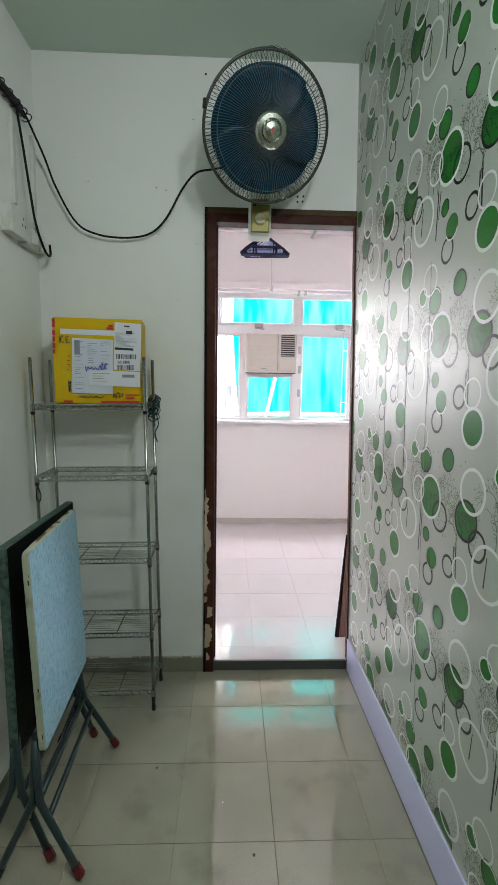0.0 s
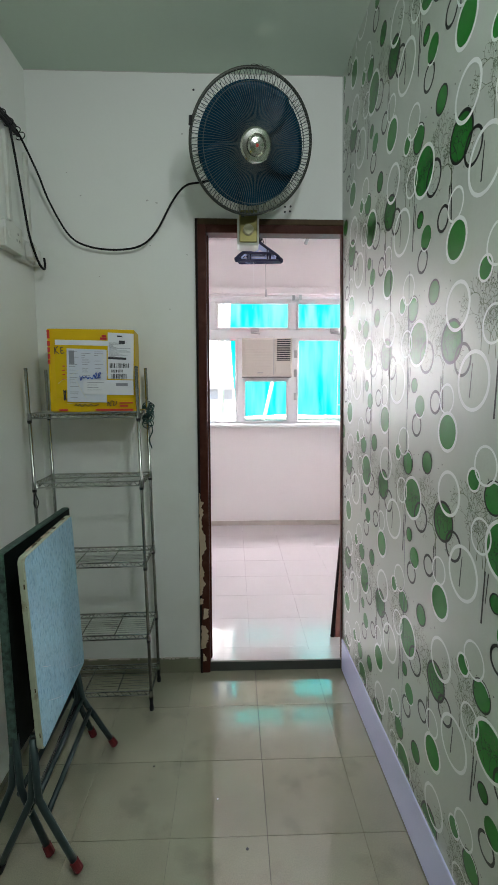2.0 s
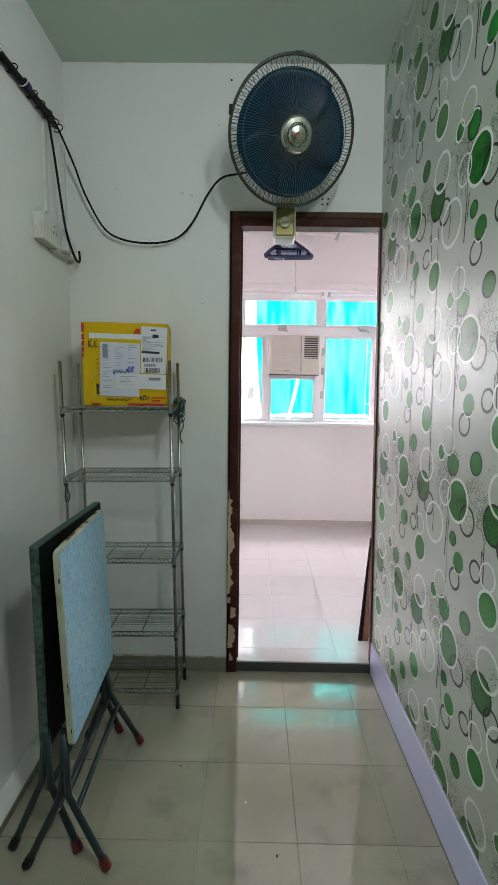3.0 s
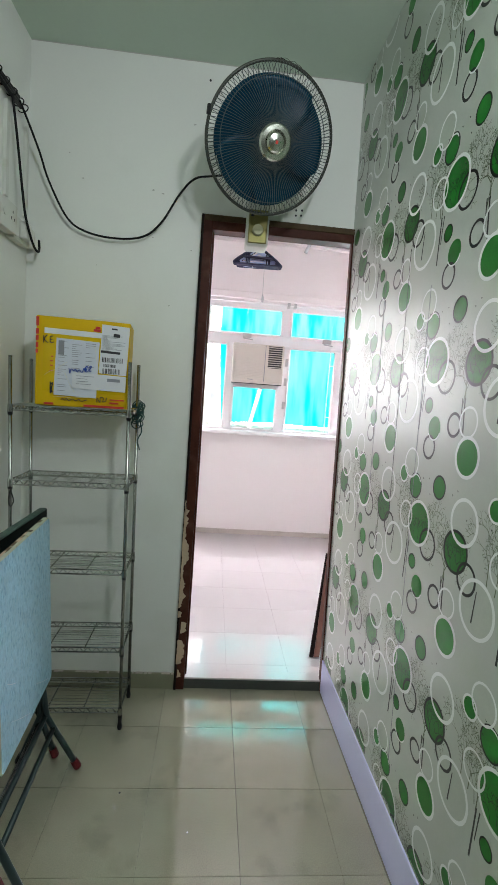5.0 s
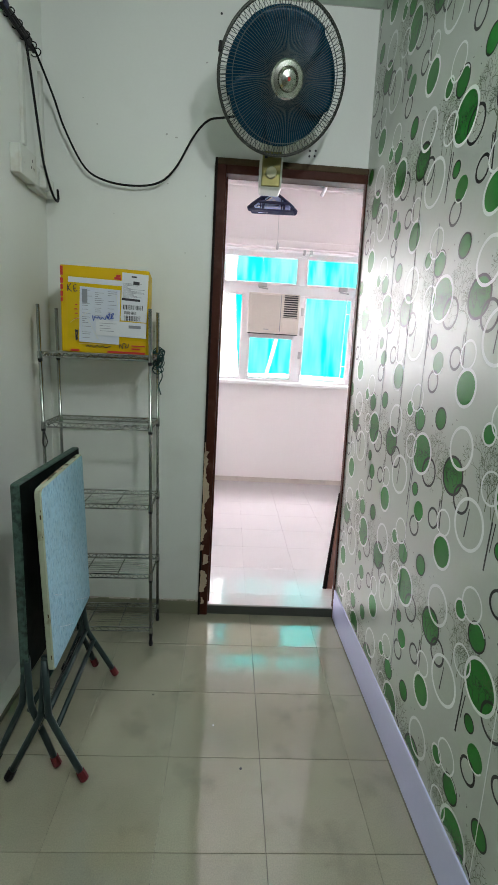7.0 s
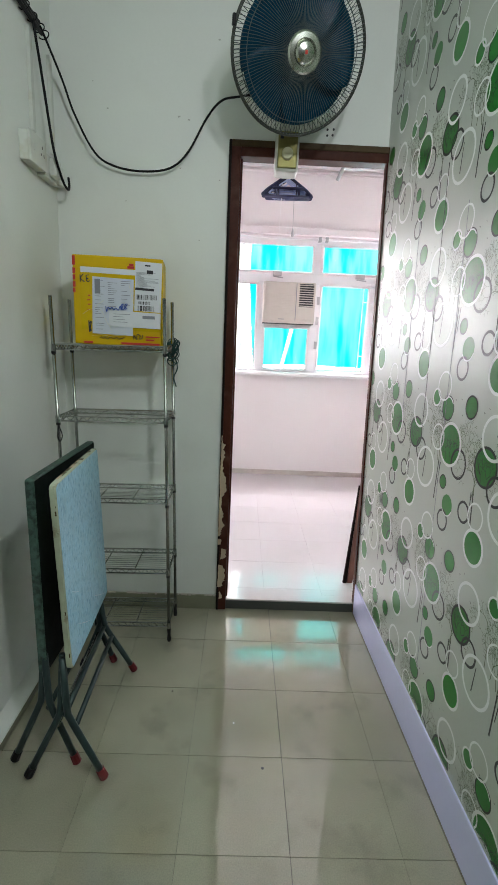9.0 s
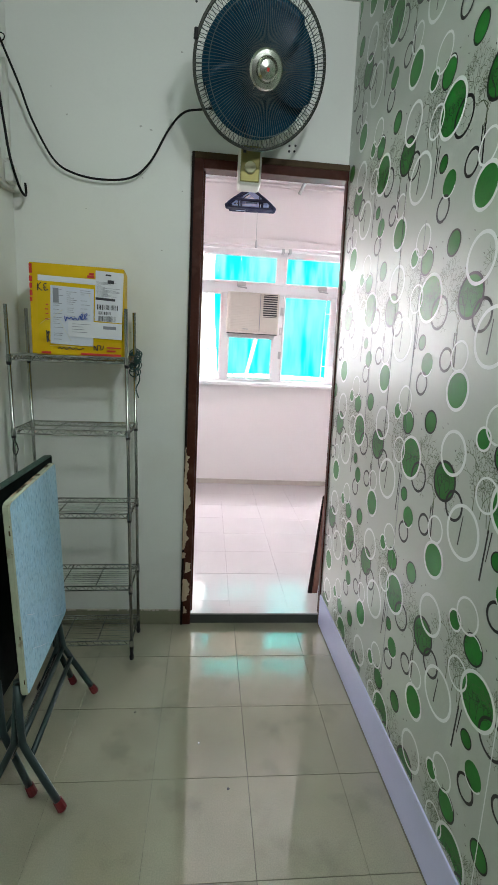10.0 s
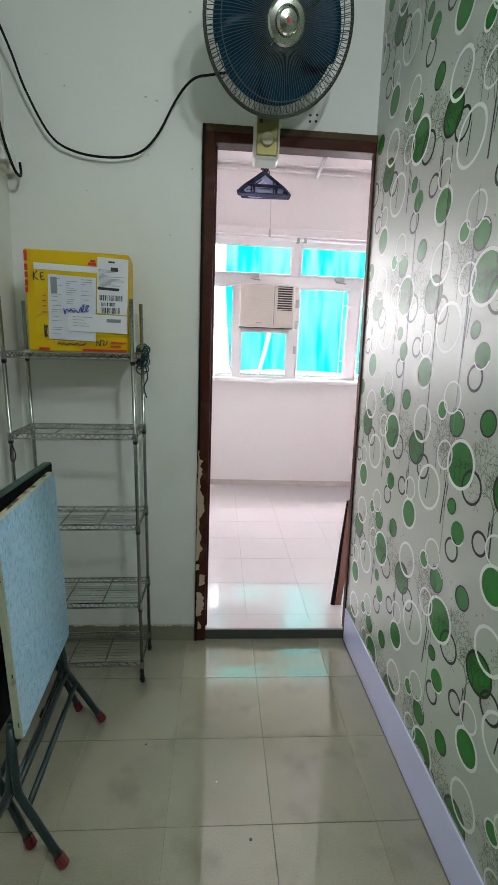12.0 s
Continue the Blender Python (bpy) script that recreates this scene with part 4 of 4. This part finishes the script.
scrawl(((0.28, 0.93), (0.30, 0.91), (0.32, 0.93), (0.34, 0.91), (0.37, 0.935), (0.40, 0.91), (0.44, 0.93), (0.47, 0.91), (0.50, 0.93), (0.56, 0.91)), 0.0017, INK, 0.0056, "black handwriting")
scrawl(((0.665, 0.93), (0.67, 0.88), (0.70, 0.93), (0.705, 0.87), (0.74, 0.88), (0.73, 0.92), (0.76, 0.91), (0.77, 0.87)), 0.0017, INK, 0.0056, "black handwriting")
scrawl(((0.165, 0.73), (0.17, 0.86), (0.18, 0.80), (0.19, 0.74), (0.165, 0.78), (0.19, 0.85)), 0.0022, INK, 0.0062, "black handwriting")
for u0, u1, w0, w1 in ((0.0, 0.03, 0.02, 0.12), (0.0, 0.03, 0.15, 0.21), (0.0, 0.028, 0.225, 0.28), (0.0, 0.028, 0.30, 0.36), (0.0, 0.025, 0.375, 0.42), (0.60, 0.675, 0.10, 0.128), (0.62, 0.67, 0.072, 0.098), (0.10, 0.20, 0.965, 0.99), (0.52, 0.96, 0.965, 0.99), (0.80, 0.96, 0.885, 0.90), (0.80, 0.90, 0.92, 0.94), (0.16, 0.185, 0.44, 0.452), (0.15, 0.185, 0.49, 0.502), (0.155, 0.185, 0.54, 0.552), (0.15, 0.185, 0.60, 0.612)):
    sticker("red_mark", u0 + 0.004, u1 + 0.004, w0, w1, CARTON_RED, 0.0028, parcel, 0)

# ---- folding tables leaning by the wall ----
table = thing("folding_table", "folded table, mottled light blue top, grey tube legs, red caps", "folding table", pose(0, 0, 0))


def slab(y0, y1, z0, z1, thick, top_mat, edge_mat, parent, m, r=0.02, name="tabletop"):
    """A board with rounded corners; its face looks towards +x."""
    def outline(b, inset, x):
        pts = []
        for cy, cz, a0 in ((y1 - r, z1 - r, 0), (y0 + r, z1 - r, 90), (y0 + r, z0 + r, 180), (y1 - r, z0 + r, 270)):
            for k in range(5):
                a = radians(a0 + 22.5 * k)
                pts.append(b.verts.new((x, cy + (r - inset) * math.cos(a), cz + (r - inset) * math.sin(a))))
        return pts
    b = bmesh.new()
    loops = [outline(b, 0.003, -thick), outline(b, 0, -thick + 0.003), outline(b, 0, -0.003), outline(b, 0.003, 0)]
    for A, B in zip(loops, loops[1:]):
        for k in range(len(A)):
            b.faces.new((A[k], A[(k + 1) % len(A)], B[(k + 1) % len(B)], B[k]))
    b.faces.new(loops[0])
    b.faces.new(loops[-1])
    body = part(name, b, edge_mat, parent, m=m)
    b = bmesh.new()
    b.faces.new(outline(b, 0.0045, 0.0006))
    made = bmesh.ops.extrude_face_region(b, geom=b.faces[:])
    for v in made["geom"]:
        if isinstance(v, bmesh.types.BMVert):
            v.co.x -= 0.0004
    part("laminate", b, top_mat, body)
    return body


TOP_M = pose(-0.286, 0.94, 0.376, 0, -2.3, 2.8)
top = slab(0.0, 0.428, 0.0, 0.565, 0.018, TABLE_BLUE, TABLE_EDGE, table, TOP_M)
# chipped edging
rnd = random.Random(17)
for k in range(9):
    y, w = rnd.uniform(0.03, 0.37), rnd.uniform(0.012, 0.05)
    part("chip", box(bmesh.new(), -0.016, -0.002 - rnd.uniform(0, 0.008), y, y + w, 0.5645, 0.5657), WORN_WOOD if k % 3 else BARE_WOOD, top, "chipped brown edging")
for k in range(5):
    z, w = (rnd.uniform(0.03, 0.20), rnd.uniform(0.004, 0.014)) if k < 2 else (rnd.uniform(0.38, 0.50), rnd.uniform(0.004, 0.014))
    part("chip", box(bmesh.new(), -0.007 + rnd.uniform(0, 0.003), -0.003, -0.0007, 0.0005, z, z + w), WORN_WOOD, top, "chipped brown edging")

for y0, y1, z0, z1 in ((0.26, 0.40, 0.085, 0.014), (0.07, 0.21, 0.105, 0.027), (0.05, 0.11, 0.225, 0.19)):
    part("scratch", tube(bmesh.new(), ((0.0006, y0, z0), (0.0006, (y0 + y1) / 2, (z0 + z1) / 2 - 0.002), (0.0006, y1, z1)), [0.0004, 0.0009, 0.0004], 5), SHEET, top, "pale scratch in the laminate")


def leg(foot, knee, top, parent, r=0.0105, cap=RED_RUBBER):
    """A tube bent at the knee, with a rubber cap on its foot."""
    f, k, t = Vector(foot), Vector(knee), Vector(top)
    bend = [k.lerp(f, 0.16), k.lerp(f, 0.05).lerp(k.lerp(t, 0.05), 0.35), k.lerp(t, 0.05).lerp(k.lerp(f, 0.05), 0.35), k.lerp(t, 0.20)]
    ob = part("leg", tube(bmesh.new(), [f, f.lerp(k, 0.4)] + bend + [t], r, 10), LEG_STEEL, parent, soft=True)
    d = (k - f).normalized()
    part("foot_cap", tube(bmesh.new(), (f - d * 0.004, f, f + d * 0.03), [r * 1.05, r * 1.35, r * 1.25], 10), cap, ob, soft=False)


leg((-0.200, 0.930, 0.014), (-0.308, 0.942, 0.225), (-0.320, 0.955, 0.405), table)
leg((-0.217, 1.400, 0.014), (-0.328, 1.388, 0.215), (-0.338, 1.350, 0.405), table)
leg((-0.430, 0.930, 0.014), (-0.334, 0.955, 0.215), (-0.326, 0.975, 0.405), table, cap=BLACK_PLASTIC)
leg((-0.430, 1.420, 0.014), (-0.350, 1.402, 0.215), (-0.345, 1.340, 0.405), table, cap=BLACK_PLASTIC)
for x, z in ((-0.290, 0.170), (-0.318, 0.215), (-0.345, 0.175)):
    part("crossbar", tube(bmesh.new(), ((x, 0.95, z), (x - 0.012, 1.395, z)), 0.0085, 10), LEG_STEEL if x > -0.33 else CHROME, table, soft=True)

table2 = thing("folding_table", "second folded table with dark teal top against the wall", "folding table", pose(0, 0, 0))
slab(0.0, 0.500, 0.0, 0.615, 0.026, TABLE_SHADE, TABLE_GREEN, table2, pose(-0.385, 0.995, 0.318, 0, -0.5, -1.0), 0.007)
leg((-0.300, 0.980, 0.014), (-0.381, 0.990, 0.218), (-0.398, 1.010, 0.42), table2)
leg((-0.312, 1.450, 0.014), (-0.385, 1.443, 0.215), (-0.398, 1.430, 0.42), table2)
leg((-0.497, 0.984, 0.014), (-0.408, 0.998, 0.220), (-0.402, 1.020, 0.40), table2, cap=BLACK_PLASTIC)
leg((-0.500, 1.470, 0.014), (-0.410, 1.465, 0.220), (-0.402, 1.450, 0.40), table2, cap=BLACK_PLASTIC)
part("crossbar", tube(bmesh.new(), ((-0.385, 0.99, 0.20), (-0.388, 1.455, 0.20)), 0.008, 10), LEG_STEEL, table2, soft=True)

# ---- second room: air conditioner, hangers ----
ac = thing("air_conditioner", "ivory window air conditioner with louvred front", "air conditioner", pose(0.559, YW - 0.12, 1.484))
AW, AH = 0.231, 0.352
part("casing", box(bmesh.new(), -AW, AW, 0.012, 0.52, 0, AH, 0.008), AC_BODY, ac)
front = part("front_panel", box(bmesh.new(), -AW, AW, 0, 0.03, 0, AH, 0.012, 3), AC_BODY, ac)
grille = part("intake_grille", box(bmesh.new(), -AW + 0.022, 0.055, -0.006, 0.002, 0.025, AH - 0.012, 0.005), AC_BODY, front)
for k in range(15):
    z = 0.05 + k * 0.014
    part("slat", box(bmesh.new(), -AW + 0.03, 0.035, -0.0095, -0.005, z, z + 0.006, 0.001, 1), AC_BODY, grille)
vent = part("vent", box(bmesh.new(), 0.088, 0.212, -0.003, 0.004, 0.145, AH - 0.012), AC_DARK, front)
for k in range(10):
    z = 0.15 + k * 0.0195
    part("vent_slat", box(bmesh.new(), 0.086, 0.214, -0.010, -0.002, z, z + 0.0065, 0.001, 1), AC_BODY, vent)
part("control_door", box(bmesh.new(), 0.075, 0.215, -0.005, 0.002, 0.03, 0.125, 0.003), AC_BODY, front)
part("groove", box(bmesh.new(), 0.058, 0.063, -0.003, 0.003, 0.02, AH - 0.01), GREY_INK, front)
# underside shade drawn as a thin dark strip
part("shadow_gap", box(bmesh.new(), -AW + 0.004, AW - 0.004, 0.014, 0.30, -0.006, 0.001), AC_DARK, ac, "dark strip for the shade under the unit")
part("logo_bar", box(bmesh.new(), -0.09, -0.04, -0.0075, -0.005, 0.032, 0.038), GREY_INK, front)

HX, HY = 0.458, 3.6
line = thing("hanging_rod", "thin clothes cord strung under the ceiling", "clothes line", pose(0, HY, 2.60))
part("cord", tube(bmesh.new(), ((X2L, 0, 0.012), (HX, 0, 0.0), (X2R, 0, 0.012)), 0.003, 6), ALU, line)


def hanger(m, mat, group):
    h = thing("clothes_hanger", "blue plastic clothes hanger on the cord", "hanger", m, group)
    hook = [(0.0, 0, -0.045), (0.002, 0, -0.02), (0.016, 0, 0.0), (0.016, 0, 0.022), (0.0, 0, 0.036), (-0.014, 0, 0.028)]
    part("hook", tube(bmesh.new(), smooth_path(hook, 5), 0.004, 8), BLACK_PLASTIC, h, soft=True)
    pale = mat is HANGER_PALE
    r = 0.010 if pale else 0.008
    arms = [(-0.160, 0, -0.180), (-0.168, 0, -0.165), (-0.14, 0, -0.135), (-0.05, 0, -0.075), (0, 0, -0.045), (0.05, 0, -0.075), (0.14, 0, -0.135), (0.168, 0, -0.165), (0.160, 0, -0.180)]
    part("shoulder", tube(bmesh.new(), smooth_path(arms, 5), r, 8, flat=0.7), mat, h, soft=True)
    part("trouser_bar", tube(bmesh.new(), ((-0.160, 0, -0.182), (0.160, 0, -0.182)), r, 8), mat, h, soft=True)
    part("brace", tube(bmesh.new(), ((-0.12, 0, -0.125), (0.12, 0, -0.125)), 0.9 * r, 8), mat, h, soft=True)
    for x in (-0.08, 0.08):
        part("brace", tube(bmesh.new(), ((x, 0, -0.10), (x, 0, -0.182)), 0.6 * r, 6), mat, h)
    for x in (-0.166, 0.166):
        part("end_notch", tube(bmesh.new(), ((x, -0.003, -0.172), (x, 0.003, -0.172)), [0.017, 0.017], 12), mat, h, soft=True)
    return h


rng = random.Random(12)
for k in range(10):
    mat = HANGER_PALE if k in (3, 4, 6, 7, 8) else HANGER_BLUE
    hanger(pose(HX + rng.uniform(-0.022, 0.022), HY - 0.06 + 0.013 * k, 2.575 - (rng.uniform(0.012, 0.035) if mat is HANGER_PALE else rng.uniform(0, 0.014)), 0, rng.uniform(-3, 3), rng.uniform(-4, 4)) @ Matrix.Scale(0.80 if mat is HANGER_PALE else 1.0, 4), mat, "hangers on the cord")
pull = thing("pull_cord", "grey pull cord with a small handle", "cord", pose(0.515, 3.62, 2.15))
part("cord", tube(bmesh.new(), ((0, 0, 0.02), (-0.01, 0, 0.635)), 0.002, 6), STEEL, pull)
part("handle", tube(bmesh.new(), ((0, 0, -0.03), (0, 0, -0.02), (0, 0, 0.01), (0, 0, 0.03)), [0.008, 0.011, 0.009, 0.004], 10), STEEL, pull, soft=True)
single("string", tube(bmesh.new(), smooth_path(((0.425, 3.60, ZC2), (0.415, 3.60, 2.40), (0.41, 3.60, 2.2), (0.407, 3.60, 2.02))), 0.0013, 5), ALU, "thin white string hanging from the ceiling", "string")
single("ceiling_rod", tube(bmesh.new(), ((0.83, 3.62, 2.53), (0.93, 3.50, ZC2)), 0.014, 8), STEEL, "short grey rod slanting down from the ceiling", "rod", soft=True)

part("speck", tube(bmesh.new(), ((0.286, 0.985, -0.001), (0.286, 0.985, 0.0012)), 0.0045, 9), INK, floor, "dark speck on the tiles")
part("speck", tube(bmesh.new(), ((0.19, 1.16, -0.001), (0.19, 1.16, 0.001)), 0.003, 9), PAPER, floor, "pale speck on the tiles")
part("speck", tube(bmesh.new(), ((-0.05, 1.305, -0.001), (-0.048, 1.303, 0.0012)), 0.003, 7), INK, floor, "dark speck on the tiles")

# ---- floor tiles ----
def tile_mesh(w, d, mat):
    b = bmesh.new()
    e = 0.00035
    lo = [b.verts.new((x, y, -0.006)) for x, y in ((0, 0), (w, 0), (w, d), (0, d))]
    mid = [b.verts.new((x, y, -0.001)) for x, y in ((0, 0), (w, 0), (w, d), (0, d))]
    hi = [b.verts.new((x, y, 0.0)) for x, y in ((e, e), (w - e, e), (w - e, d - e), (e, d - e))]
    for A, B in ((lo, mid), (mid, hi)):
        for k in range(4):
            b.faces.new((A[k], A[(k + 1) % 4], B[(k + 1) % 4], B[k]))
    b.faces.new(hi)
    return mesh("tile", b, mat)


def lay_tiles(parent, x0, x1, y0, y1, z, xj, yj, px, py, mat, skip=None, wide=1.0):
    cache = {}
    gy = 0.0014 * wide
    xs = [xj + k * px for k in range(-30, 31)]
    ys = [yj + k * py for k in range(-30, 31)]
    for i, xa in enumerate(xs):
        # one long joint stands open, the others are nearly closed
        left, right = (0.0007 if i == 30 else 0.0001) * wide, (0.0007 if i == 29 else 0.0001) * wide
        for ya in ys:
            a, b, c, d = max(xa, x0), min(xa + px, x1), max(ya, y0), min(ya + py, y1)
            if b - a < 0.01 or d - c < 0.01 or (skip and skip((a + b) / 2, (c + d) / 2)):
                continue
            key = (round(b - a - left - right, 4), round(d - c - gy, 4))
            if key not in cache:
                cache[key] = tile_mesh(*key, mat)
            t = new("tile", cache[key])
            t.parent, t.matrix_basis = parent, pose(a + left, c + gy / 2, z)


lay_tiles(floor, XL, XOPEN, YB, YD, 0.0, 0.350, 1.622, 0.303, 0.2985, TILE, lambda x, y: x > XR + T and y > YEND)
lay_tiles(floor_room, X2L, X2R, YD + TD + 0.006, YW, Z2, 0.330, 2.010, 0.303, 0.303, ROOM_TILE, wide=0.35)
